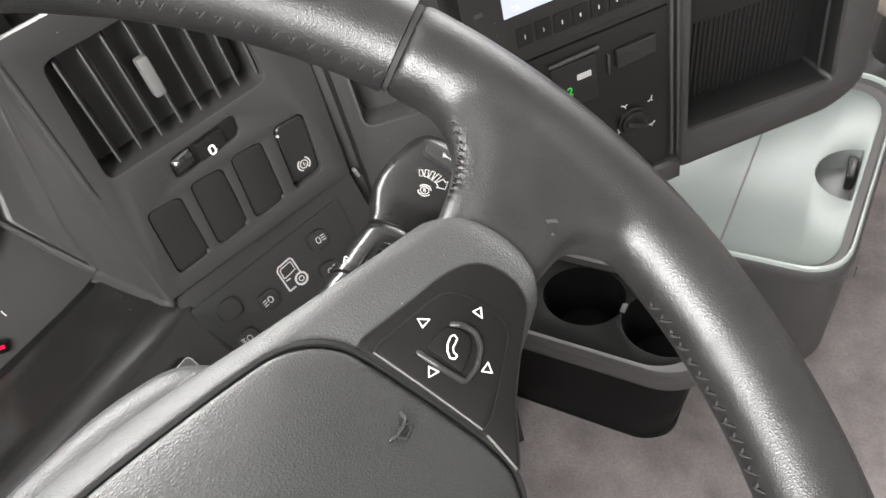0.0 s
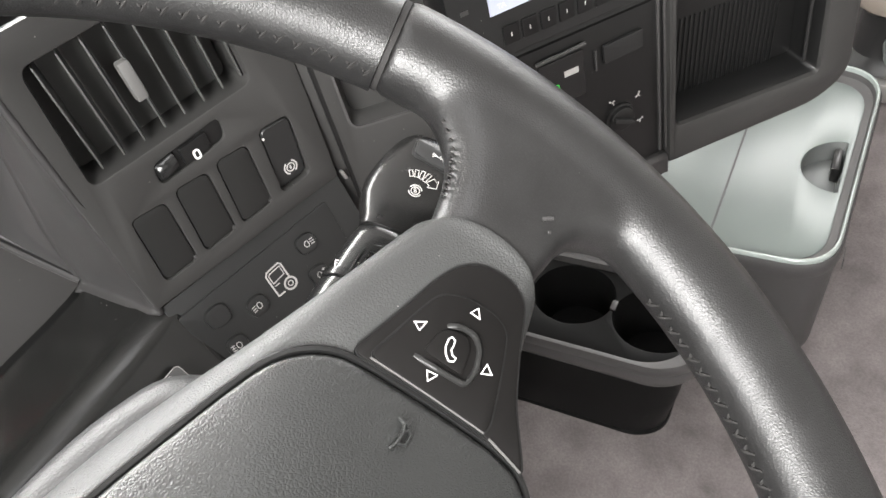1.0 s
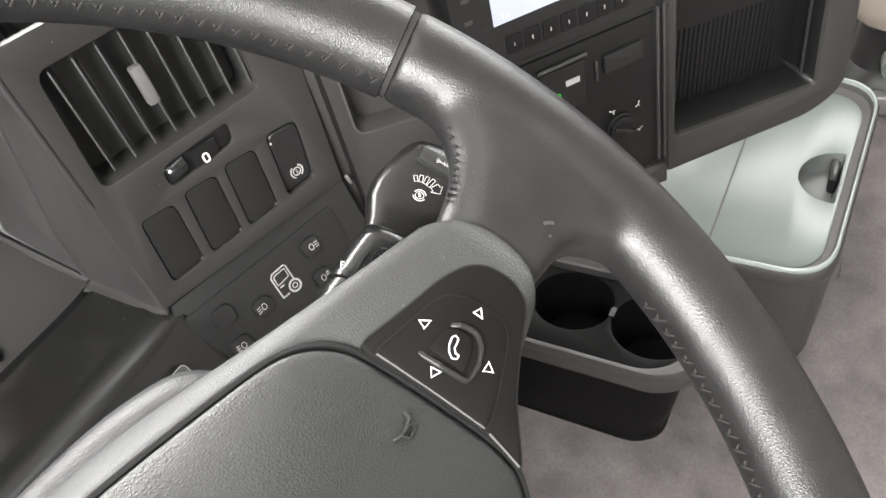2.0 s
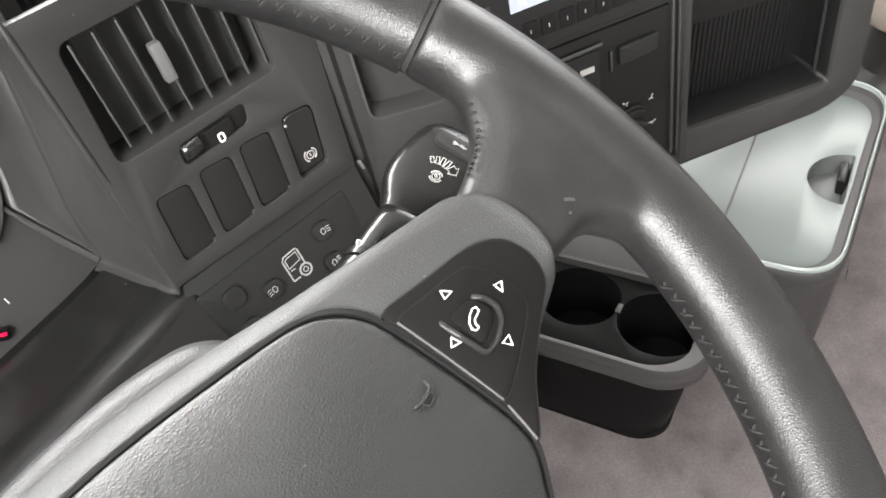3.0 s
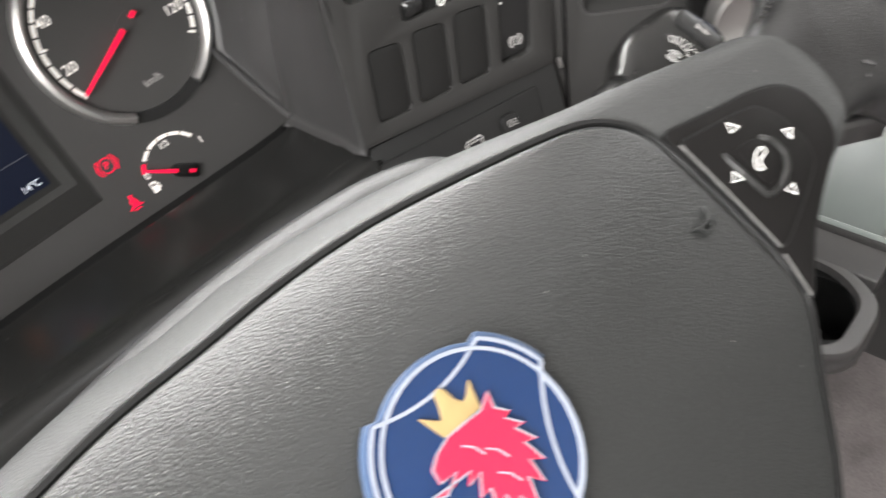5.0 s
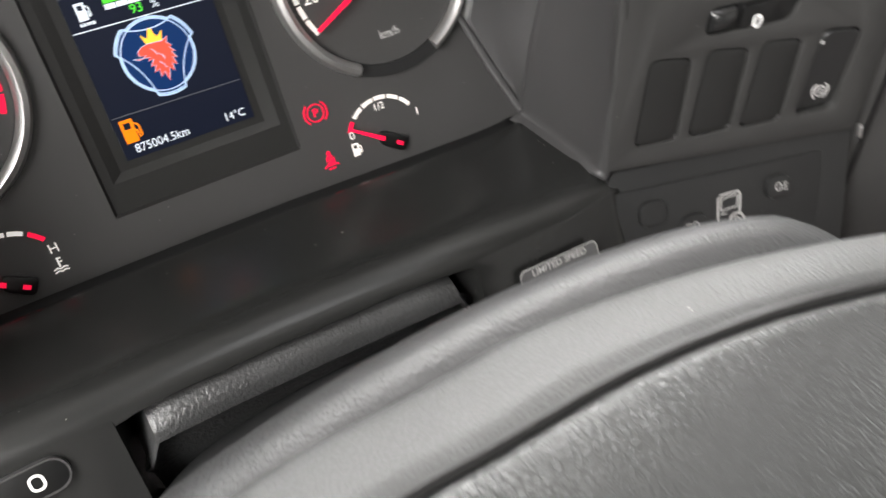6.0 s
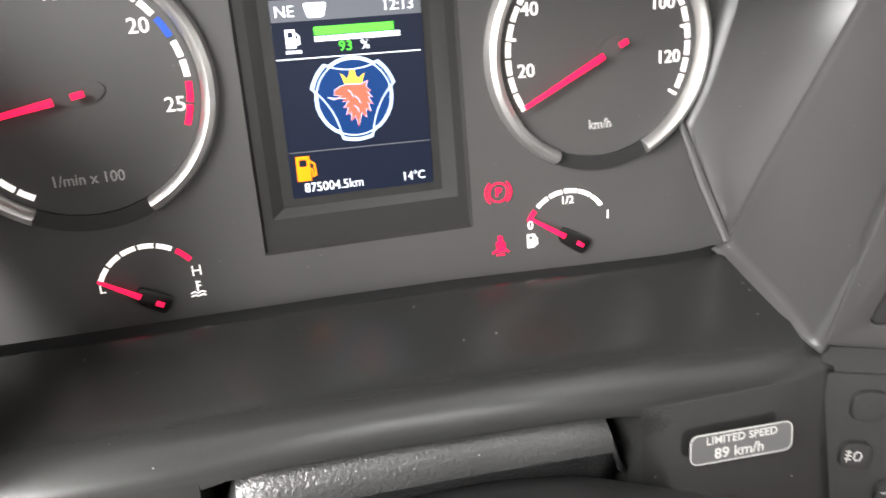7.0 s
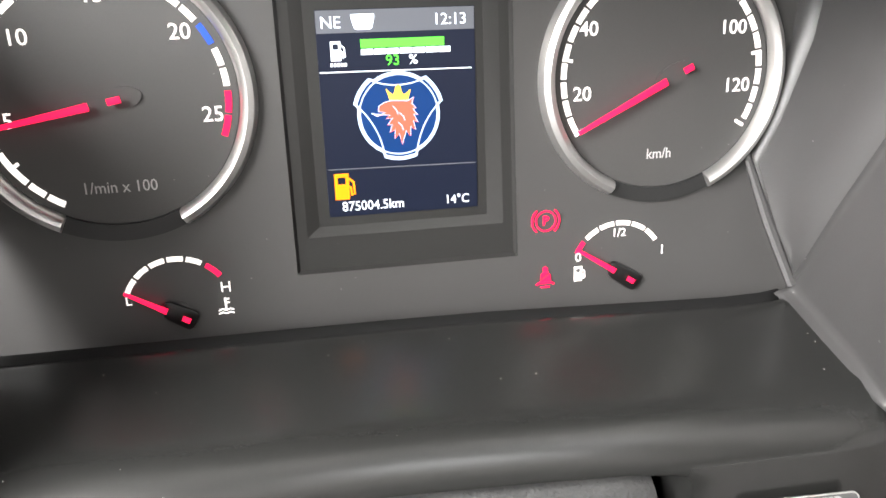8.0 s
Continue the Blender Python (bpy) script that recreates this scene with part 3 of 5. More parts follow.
CROWN = [(-0.26, 0.50), (-0.36, 0.84), (-0.22, 0.70), (-0.16, 0.66), (-0.10, 0.78), (-0.05, 0.92), (0.02, 0.96), (0.08, 0.90), (0.10, 0.76), (0.16, 0.65), (0.24, 0.68), (0.38, 0.80), (0.28, 0.48)]
MANE = [(-0.24, 0.49), (0.0, 0.48), (0.26, 0.46), (0.46, 0.56), (0.40, 0.38), (0.52, 0.24), (0.42, 0.22), (0.56, 0.04), (0.44, 0.06), (0.56, -0.18), (0.42, -0.12), (0.48, -0.40), (0.34, -0.30), (0.32, -0.58), (0.20, -0.42), (0.06, -0.82),
        (-0.02, -0.50), (-0.16, -0.64), (-0.14, -0.38), (-0.30, -0.44), (-0.22, -0.22), (-0.36, -0.22), (-0.20, -0.02), (-0.38, -0.04), (-0.28, 0.06), (-0.46, 0.08), (-0.84, 0.14), (-0.64, 0.04), (-0.40, 0.16), (-0.62, 0.18), (-0.60, 0.34), (-0.44, 0.44)]


def scaled(pts, r, turn=0.0):
    c, s = math.cos(radians(turn)), math.sin(radians(turn))
    return [((x * c - y * s) * r, (x * s + y * c) * r) for x, y in pts]


def crest(parent, r, mats, z, m=None):
    """A round emblem: a three-lobed field with pale rings, a crowned plain head shape on it."""
    edge, field, line, head, gold = mats
    t = r * 0.035
    part("emblem_rim", plate([crest_outline(r, 1.0)], z, z + 3 * t, t * 0.6), edge, parent, "", m)
    part("emblem_field", plate([crest_outline(r, 0.95)], z + 2.6 * t, z + 3.3 * t), field, parent, "", m)
    part("emblem_outline", line2d(crest_outline(r, 0.93), r * 0.032, z + 3.2 * t, z + 3.9 * t, closed=True), line, parent, "", m)
    part("emblem_ring", line2d(ellipse(0, 0, r * 0.9, r * 0.9, 48), r * 0.032, z + 3.2 * t, z + 3.8 * t, closed=True), line, parent, "", m)
    for k0, k1 in ((126, 54), (13, -66), (-114, -193)):
        a = Vector((math.cos(radians(k0)), math.sin(radians(k0)))) * r * 0.94
        b = Vector((math.cos(radians(k1)), math.sin(radians(k1)))) * r * 0.94
        mid = (a + b) / 2 * 0.80
        part("emblem_arc", line2d([a * (1 - q) ** 2 + mid * 2 * q * (1 - q) * 0.92 + b * q ** 2 for q in [i / 10 for i in range(11)]], r * 0.032, z + 3.2 * t, z + 3.7 * t), line, parent, "", m)
    low = Matrix.Translation((0, -0.05 * r, 0))
    m = low if m is None else m @ low
    part("emblem_head", plate([scaled(MANE, r * 0.76)], z + 3.2 * t, z + 4.4 * t, t * 0.2), head, parent, "", m)
    part("emblem_crown", plate([scaled(CROWN, r * 0.76)], z + 3.2 * t, z + 4.4 * t, t * 0.2), gold, parent, "", m)
    part("emblem_head_edge", line2d(scaled(MANE, r * 0.76), r * 0.016, z + 4.3 * t, z + 4.6 * t, closed=True), line, parent, "", m)
    for k, (x, y) in enumerate(((-0.08, 0.22), (0.12, 0.02), (0.06, -0.26))):
        part("emblem_strand", line2d(scaled([(x - 0.1, y + 0.1), (x, y), (x + 0.05, y - 0.14)], r * 0.76), r * 0.016, z + 4.3 * t, z + 4.6 * t), line, parent, "", m)


badge = part("hub_badge", plate([crest_outline(0.0240, 0.9)], 0.0, 0.0018), BADGE_EDGE, wheel, "blue enamel emblem with silver rings", Matrix.Translation((0.0064, -0.0194, pad_height(0.0, 0.03, 0.05) - 0.0008)) @ Matrix.Rotation(radians(-4.2), 4, "Z"))
crest(badge, 0.0240, (BADGE_EDGE, BADGE_BLUE, BADGE_SILVER, BADGE_RED, BADGE_GOLD), 0.0004)

# ---- steering column ----
column = thing("steering_column", WHEEL, "coarse grey plastic cowl round the steering column", "steering column")


def cowl_mesh():
    rings = []
    for n, grow in ((-0.048, 0.6), (-0.050, 0.86), (-0.053, 0.925), (-0.060, 0.97), (-0.070, 0.995), (-0.078, 1.0), (-0.084, 0.985), (-0.088, 0.94)):
        rings.append([(x * grow, y * grow, n) for x, y in COWL_EDGE])
    return loft(rings)


def shroud_mesh():
    return loft([[(x * gx, y * gy, n) for x, y in COWL_EDGE] for n, gx, gy in ((-0.080, 0.93, 0.93), (-0.10, 0.94, 0.96), (-0.14, 0.96, 1.02), (-0.19, 0.96, 1.10), (-0.232, 0.96, 1.16), (-0.275, 0.94, 1.24))])


COWL_EDGE = rounded([(-0.10, -0.075), (0.10, -0.075), (0.101, 0.032), (0.091, 0.0458), (0.066, 0.0545), (0.033, 0.0590), (0.0, 0.0605), (-0.033, 0.0590), (-0.066, 0.0545), (-0.092, 0.0440), (-0.101, 0.032)], 0.014, 4)
part("cowl", cowl_mesh(), COWL, column)
# shade under the dashboard is put into the shroud's darker colour
part("column_shroud", shroud_mesh(), surface("shaded_textured_shroud", (0.011, 0.0112, 0.0115), 0.5, 1000, 0.5, 0.2, 0.4, spec=0.3), column, "textured shroud behind the cowl, darkened for the dashboard's shade")
part("hub_collar", sweep([(0, 0, -0.03), (0, 0, -0.06)], 0.04, 24, up=(0, 1, 0)), DASH_DARK, column)

# ---- stalk with the rotary selector ----
STALK = basis((0.1577, -0.2721, 0.6547), (0.98341, 0.10819, 0.14556), (-0.16, 0.89, 0.43))
stalk = thing("column_stalk", STALK, "glossy black column stalk with rotary collar and paddle knob", "stalk")


def stalk_loft(stations, e=0.75, k=28):
    """Stations: s along the stalk, width to each side, half thickness, height of the middle."""
    return loft([[(s, c0 + w * math.copysign(abs(math.cos(2 * math.pi * j / k)) ** e, math.cos(2 * math.pi * j / k)), h0 + h * math.copysign(abs(math.sin(2 * math.pi * j / k)) ** e, math.sin(2 * math.pi * j / k))) for j in range(k)] for s, c0, w, h, h0 in stations])


part("sleeve", stalk_loft([(-0.10, 0.0130, 0.0105, 0.010, -0.012), (-0.06, 0.0105, 0.0124, 0.0125, -0.0125), (-0.035, 0.0086, 0.0136, 0.0138, -0.013), (-0.012, 0.0066, 0.0142, 0.0138, -0.0132), (0.006, 0.0052, 0.0143, 0.0135, -0.0132), (0.0105, 0.0046, 0.0138, 0.0130, -0.0132), (0.012, 0.0044, 0.012, 0.011, -0.0132)], 0.85), GLOSS, stalk, "glossy black sleeve")
part("selector_collar", stalk_loft([(0.0108, 0.0042, 0.0125, 0.0122, -0.0132), (0.0118, 0.0040, 0.0146, 0.0134, -0.013), (0.0150, 0.0036, 0.0148, 0.0134, -0.013), (0.0155, 0.0035, 0.0141, 0.0129, -0.013), (0.024, 0.0022, 0.0143, 0.0128, -0.013), (0.034, 0.0006, 0.0140, 0.0124, -0.0128), (0.0385, -0.0002, 0.0137, 0.0120, -0.0128), (0.0395, -0.0004, 0.0128, 0.0112, -0.0128)], 0.8), GLOSS, stalk, "black rotary collar with raised frame")
knob = part("paddle_knob", stalk_loft([(0.0392, -0.0004, 0.0118, 0.0105, -0.0128), (0.0402, -0.0006, 0.0134, 0.0118, -0.0127), (0.044, -0.0012, 0.0146, 0.0121, -0.0126), (0.049, -0.0021, 0.0175, 0.0123, -0.0124), (0.055, -0.0032, 0.0209, 0.0124, -0.0122), (0.062, -0.0042, 0.0226, 0.0123, -0.0121), (0.070, -0.0050, 0.0222, 0.0121, -0.0120), (0.078, -0.0056, 0.0206, 0.0118, -0.0119), (0.085, -0.0058, 0.0184, 0.0112, -0.0118), (0.090, -0.0057, 0.0158, 0.0099, -0.0117), (0.0936, -0.0054, 0.0126, 0.0076, -0.0116), (0.0952, -0.0052, 0.0085, 0.0046, -0.0116)], 0.62), SCUFFED, stalk, "black paddle knob, scuffed")
part("button_gap", plate([rounded([(0.0782, 0.0030), (0.0878, 0.0034), (0.0842, -0.0202), (0.0738, -0.0196)], 0.0028)], -0.006, 0.0002, 0.0002), BLACK, knob)
part("knob_button", plate([rounded([(0.0792, 0.0020), (0.0869, 0.0024), (0.0834, -0.0192), (0.0748, -0.0186)], 0.0022)], -0.005, 0.0016, 0.0008), DASH_DARK, knob, "raised dark push button")
part("button_mark", joined(line2d([(0.0815, -0.0060), (0.0803, -0.0130)], 0.0004, 0.0016, 0.0018), line2d([(0.0826, -0.0062), (0.0813, -0.0082), (0.0802, -0.0064)], 0.0004, 0.0016, 0.0018, closed=True), line2d([(0.0820, -0.0098), (0.0800, -0.0104)], 0.0004, 0.0016, 0.0018), line2d([(0.0818, -0.0110), (0.0798, -0.0116)], 0.0004, 0.0016, 0.0018)), PRINT, knob, "small white symbol")
fan = bmesh.new()
HUB = Vector((0.0606, -0.0046))


def spoke_frame(a, r):
    d, q = Vector((math.sin(a), -math.cos(a))), Vector((math.cos(a), math.sin(a)))
    return HUB + d * r, d, q


for i in range(4):
    p, d, q = spoke_frame(radians(117 - i * 15.5), 0.0092)
    h = 0.0016 + 0.00025 * i
    merge(fan, line2d([p - q * 0.0008 - d * h, p + q * 0.0008 - d * h, p + q * 0.0008 + d * h, p - q * 0.0008 + d * h], 0.0004, 0.0, 0.0003, closed=True))
p, d, q = spoke_frame(radians(52), 0.0092)
merge(fan, line2d([p + q * 0.0010 - d * 0.0020, p - q * 0.0010 - d * 0.0020, p - q * 0.0010 - d * 0.0032, p - q * 0.0038, p - q * 0.0010 + d * 0.0032, p - q * 0.0010 + d * 0.0020, p + q * 0.0010 + d * 0.0020], 0.0004, 0.0, 0.0003, closed=True))
part("fan_mark", fan, PRINT, knob, "white braking-step symbol", Matrix.Translation((0, 0, 0.0004)))
round_mark = joined(line2d(ellipse(0, 0, 0.0019, 0.0019, 20), 0.0004, 0, 0.0003, closed=True), line2d(ellipse(0, 0, 0.0029, 0.0029, 8, 110, 250), 0.0005, 0, 0.0003), line2d(ellipse(0, 0, 0.0029, 0.0029, 8, -70, 70), 0.0005, 0, 0.0003), letters("8", 0.0032, 0, 0, 0.0001, turn=-60))
part("brake_mark", round_mark, PRINT, knob, "white round brake symbol", Matrix.Translation((0.0610, -0.0050, 0.0004)))
part("collar_frame", joined(ridge([(0.0127, 0.0076), (0.0200, 0.0064), (0.0297, 0.0048)], 0.0014, -0.0016, 0.0008), ridge([(0.0297, 0.0048), (0.0300, -0.0020), (0.0298, -0.0092)], 0.0010, -0.0020, 0.0007)), GLOSS, stalk, "raised gloss frame")
part("collar_window", line2d([(0.0150, 0.0044), (0.0262, 0.0026), (0.0258, -0.0056)], 0.0004, -0.0004, 0.0004), BLACK, stalk)
part("collar_letter", letters("N", 0.0058, 0.0162, -0.0014, 0.0004, turn=-75, bold=0.0002), WHITE, stalk, "white letter N")
part("collar_letter", letters("E3", 0.0042, 0.0172, 0.0128, -0.0030, turn=-75), WHITE, stalk, "white side letters")
part("index_mark", line2d([(0.0026, 0.0008), (-0.0026, 0.0018)], 0.0011, 0.0002, 0.0006), WHITE, stalk, "white index line")

# ---- dashboard shells ----
def grid(rows):
    """A sheet through rows of as many points each."""
    return loft(rows, cap=False, closed=False)


def thick(ob, t=0.003, offset=-1.0):
    mod = ob.modifiers.new("thickness", "SOLIDIFY")
    mod.thickness, mod.offset = t, offset
    return ob


def shell(name, bm, material, label, t=0.003, offset=-1.0):
    ob = link(name, bm, material)
    bmf = bmesh.new()
    bmf.from_mesh(ob.data)
    bmesh.ops.recalc_face_normals(bmf, faces=bmf.faces)
    bmf.to_mesh(ob.data)
    bmf.free()
    return tagged(thick(ob, t, offset), label, "dashboard", kind="structure")


# the ledge under the dials, its rounded front edge and the fascia below, with the hollow over the column
COLS = [(-0.34, -0.046, -0.108), (-0.20, -0.0475, -0.112), (-0.115, -0.0485, -0.1155), (-0.085, -0.0488, -0.1175), (-0.0745, -0.0489, -0.1182), (-0.074, -0.0489, -0.1182), (-0.066, -0.0490, -0.1188), (-0.05, -0.0492, -0.1195), (-0.01, -0.0496, -0.1215),
        (0.03, -0.0506, -0.1240), (0.06, -0.0522, -0.1258), (0.074, -0.0530, -0.1264), (0.0795, -0.0533, -0.1265), (0.0805, -0.0534, -0.1265), (0.10, -0.0546, -0.1266), (0.13, -0.0562, -0.1264), (0.148, -0.0560, -0.1255), (0.1575, -0.0545, -0.1235), (0.168, -0.0530, -0.1240)]


def ledge_z(back, front, y):
    """Height of the ledge, which rises a little towards the driver."""
    return 0.5890 + 0.0046 * min(1.0, max(0.0, (back - y) / (back - front) / 0.8))


def fascia_rows():
    rows = []
    for x, back, front in COLS:
        pocket = -0.0743 < x < 0.080
        f = front + 0.004 + 0.0026 * max(0.0, 1 - ((x - 0.02) / 0.115) ** 2)
        round_ = min(1.0, max(0.0, (min(x + 0.074, 0.080 - x)) / 0.012)) if pocket else 0.0
        drop = 0.0012 + 0.0022 * (1 - round_) * (1 if pocket else 0)
        row = [(x, back + 0.003, 0.575), (x, back + 0.0006, 0.5874), (x, back - 0.0008, 0.5886), (x, back - 0.004, 0.5893)]
        row += [(x, y, ledge_z(back, f, y)) for y in [back + (f - back) * k for k in (0.25, 0.5, 0.7)]]
        row += [(x, f + 0.0135, 0.5936), (x, f + 0.0080, 0.5930), (x, f + 0.0030, 0.5915), (x, f - 0.0025, 0.5892), (x, f - 0.0065, 0.5860)]
        y0, z0 = f - 0.0065, 0.5860
        sl = 0.4663

        def down(d):
            return (x, y0 - d * sl * 0.9, z0 - d)
        if pocket:
            lip = down(drop)
            row += [lip, (x, lip[1] + 0.001, lip[2] - 0.0015), (x, lip[1] + 0.012 * round_ + 0.004, lip[2] - 0.002), (x, lip[1] + 0.03 * round_ + 0.004, lip[2] - 0.003), (x, lip[1] + 0.034 * round_ + 0.002, lip[2] - 0.012), (x, lip[1] + 0.034 * round_, lip[2] - 0.09)]
        else:
            row += [down(drop), down(drop + 0.004), down(drop + 0.012), down(drop + 0.024), down(drop + 0.05), down(drop + 0.10)]
        rows.append(row)
    return rows


LEDGE = surface("satin_ledge_plastic", (0.0135, 0.0135, 0.013), 0.25, 1600, 0.03, 0.15, 0.9, rough_vary=0.1, spec=0.42)
shell("dash_ledge", grid(fascia_rows()), LEDGE, "dark grey moulded ledge and fascia below the dials")

# black strip standing in for the shade in the gap behind the ledge
gap_strip = [[(x, back + dy, z) for dy, z in ((0.0002, 0.5860), (0.0010, 0.5876), (0.0050, 0.5882), (0.0066, 0.5876), (0.0070, 0.570))] for x, back, front in COLS if x < 0.165]
shell("cluster_gap_shade", grid(gap_strip), GAP_SHADE, "matt black strip for the shaded gap between ledge and dials", 0.001)

# the roll in the hollow, coarse grained, that runs over the column
roll = []
for i in range(23):
    t = i / 22
    x = -0.0705 + 0.1475 * t
    e = min(1.0, min(t, 1 - t) / 0.09)
    y = -0.1185 - 0.0050 * t
    z = 0.5800 - 0.0010 * t + 0.0015 * math.sin(math.pi * t) - 0.020 * (1 - math.sqrt(1 - (1 - e) ** 2))
    h = 0.0085 * (0.55 + 0.45 * e)
    roll.append([(x, y + 0.028, z + 0.001), (x, y + 0.010, z + 0.001 * e), (x, y + 0.003, z), (x, y - 0.0040, z - h * 0.35), (x, y - 0.0072, z - h * 0.85), (x, y - 0.0078, z - h * 1.3), (x, y - 0.0040, z - h * 1.6), (x, y - 0.001, z - 0.022), (x, y - 0.001, z - 0.07)])
ROLL = surface("coarse_grained_roll", (0.034, 0.034, 0.034), 0.3, 620, 1.0, 0.6, 0.5)
shell("column_hollow_roll", grid(roll), ROLL, "coarse grey roll inside the hollow of the fascia")

# hood between the dials and the switch panel
sw = [SWITCH @ Vector((-0.0632 + 0.0003 * k, v, 0.0)) for k, v in ((0, -0.0135), (0, 0.03), (0, 0.08), (0, 0.135), (0, 0.19))]
rim = [Vector((0.1610, -0.0532, 0.5925)), Vector((0.1605, -0.0615, 0.636)), Vector((0.1675, -0.0665, 0.685)), Vector((0.1745, -0.071, 0.735)), Vector((0.1800, -0.074, 0.785))]
rows = []
for k in range(5):
    a, b = rim[k], sw[k]
    mid1, mid2 = a.lerp(b, 0.33) + Vector((0.004, 0.002, 0)), a.lerp(b, 0.68) + Vector((0.004, 0.001, 0))
    rows.append([a + Vector((-0.0012, 0.0022, 0)), a, a.lerp(mid1, 0.12), mid1, mid2, b.lerp(mid2, 0.08), b])
straight = [rows[0][0], rows[0][1]] + [rim[0].lerp(sw[0], q) for q in (0.12, 0.33, 0.68, 0.9, 1.0)]
low = [[Vector((p.x - dx, p.y, ledge_z(-0.0545, -0.1195, p.y) + dz)) for p, dx in zip(straight, [wide * k for k in (1, 1, 1, 1, 0.85, 0.4, 0.1)])] for wide, dz in ((0.0062, -0.0012), (0.0040, 0.0004), (0.0016, 0.0012), (0.0004, 0.0026))]
rows = low + [[p + Vector((0, 0, 0.0035)) for p in straight], [p.lerp(q, 0.3) for p, q in zip(straight, rows[1])]] + rows[1:]
shell("dial_hood", grid(rows), HOOD, "smooth grey side of the dial hood", 0.003, 1.0)
crease = [CLUSTER @ Vector(p) for p in ((0.149, -0.031, 0.0005), (0.157, -0.012, 0.0005), (0.166, 0.02, 0.0005), (0.172, 0.085, 0.0005))]
inner = []
corner = rim[0] + Vector((-0.0008, 0.0008, 0.0))
for a, b in ((corner, corner + Vector((0.0004, 0, 0.001))), (corner.lerp(crease[0], 0.5), rim[0].lerp(rim[1], 0.35)), (crease[0], rim[0].lerp(rim[1], 0.7)), (crease[1], rim[1].lerp(rim[2], 0.2)), (crease[2], rim[2]), (crease[3], rim[3])):
    w = (b - a).length
    inner.append([a, a.lerp(b, 0.12) + Vector((0.09, 0.05, -0.01)) * w, a.lerp(b, 0.5) + Vector((0.13, 0.10, 0)) * w, b])
shell("dial_hood_inner", grid(inner), HOOD, "dark inner side of the dial hood", 0.002, 1.0)
# bead in the hood's grey, added to give the crease its highlight line
part_line = sweep([crease[0] + Vector((0, 0, 0.003)), corner.lerp(crease[0], 0.5), corner], [0.0016, 0.0024, 0.0022], 8)
tagged(link("hood_crease_bead", part_line, HOOD), "rounded bead inside the dial hood, added for the crease's highlight", "trim", kind="structure")
tagged(link("dash_top", box((0.35, 0.30, 0.80), (1.9, 0.45, 0.05), 0.02), DASH_DARK), "dark dashboard top below the windscreen", "dashboard", kind="structure")
brow = [[(x, 0.16, z + 0.012), (x, 0.02, z + 0.010), (x, y + 0.015, z + 0.004), (x, y + 0.004, z), (x, y, z - 0.004)] for x, y, z in ((-0.36, -0.075, 0.775), (-0.18, -0.080, 0.790), (0.0, -0.085, 0.799), (0.10, -0.081, 0.796), (0.19, -0.075, 0.785), (0.24, -0.085, 0.775))]
tagged(link("hood_top", grid(brow), DASH_DARK), "dark brow over the dials", "dashboard", kind="structure")
thick(bpy.data.objects["hood_top"], 0.006)

# ---- instrument cluster ----
dials = thing("instrument_cluster", CLUSTER, "dark instrument cluster with lit dials and a colour display", "dashboard dials")
BEZEL = [(-0.0437, -0.066), (0.0478, -0.066), (0.0455, 0.062), (-0.0437, 0.062)]
FACE_EDGE = [(-0.20, -0.106), (0.10, -0.106), (0.180, -0.106), (0.185, 0.10), (-0.20, 0.10)]
part("face_plate", plate([FACE_EDGE, rounded(BEZEL, 0.002)], -0.004, 0.0, 0.0), FACE, dials)
part("back_plate", plate([[(-0.21, -0.105), (0.165, -0.105), (0.18, 0.1), (-0.21, 0.1)]], -0.03, -0.02), BLACK, dials)


def frustum(outer, inner_, z0, z1):
    return grid([[(*p, z0) for p in outer + outer[:1]], [(*p, z1) for p in inner_ + inner_[:1]]])


LCD = [(-0.0290, -0.0440), (0.0318, -0.0440), (0.0318, 0.0353), (-0.0290, 0.0353)]
LIP = [(-0.0385, -0.0515), (0.0422, -0.0515), (0.0405, 0.052), (-0.0385, 0.052)]
part("display_frame", joined(frustum(BEZEL, [(-0.0425, -0.0647), (0.0466, -0.0647), (0.0443, 0.0605), (-0.0425, 0.0605)], 0.0002, -0.0014), frustum([(-0.0425, -0.0647), (0.0466, -0.0647), (0.0443, 0.0605), (-0.0425, 0.0605)], LIP, -0.0014, -0.0016), frustum(LIP, [(-0.0335, -0.0478), (0.0358, -0.0478), (0.0350, 0.041), (-0.0335, 0.041)], -0.0016, -0.0038), plate([[(-0.036, -0.050), (0.038, -0.050), (0.037, 0.045), (-0.036, 0.045)]], -0.0065, -0.0039)), surface("display_frame_plastic", (0.018, 0.0175, 0.017), 0.5, 1500, 0.06, 0.1, 0.2, spec=0.25), dials, "black sunken display frame")
display = part("display", plate([LCD], -0.0040, -0.0035), SCREEN, dials, "colour display showing an emblem and trip data")
DZ = -0.0035


def shown(name, bm, mat, label=""):
    return part(name, bm, mat, display, label, Matrix.Translation((0, 0, DZ)))


shown("status_bar", plate([[(-0.0288, 0.0268), (0.0316, 0.0268), (0.0316, 0.0351), (-0.0288, 0.0351)]], 0, 0.0001), SCREEN_BAR)
shown("compass_text", letters("NE", 0.0062, -0.0234, 0.0305, 0.0003), SCREEN_WHITE, "lit letters NE")
shown("clock_text", letters("12:13", 0.0060, 0.0221, 0.0306, 0.0003), SCREEN_WHITE, "lit time 12:13")
shown("message_icon", plate([rounded([(-0.0160, 0.0335), (-0.0145, 0.0278), (-0.0080, 0.0278), (-0.0065, 0.0335)], 0.0012)], 0.0002, 0.0004), SCREEN_WHITE)
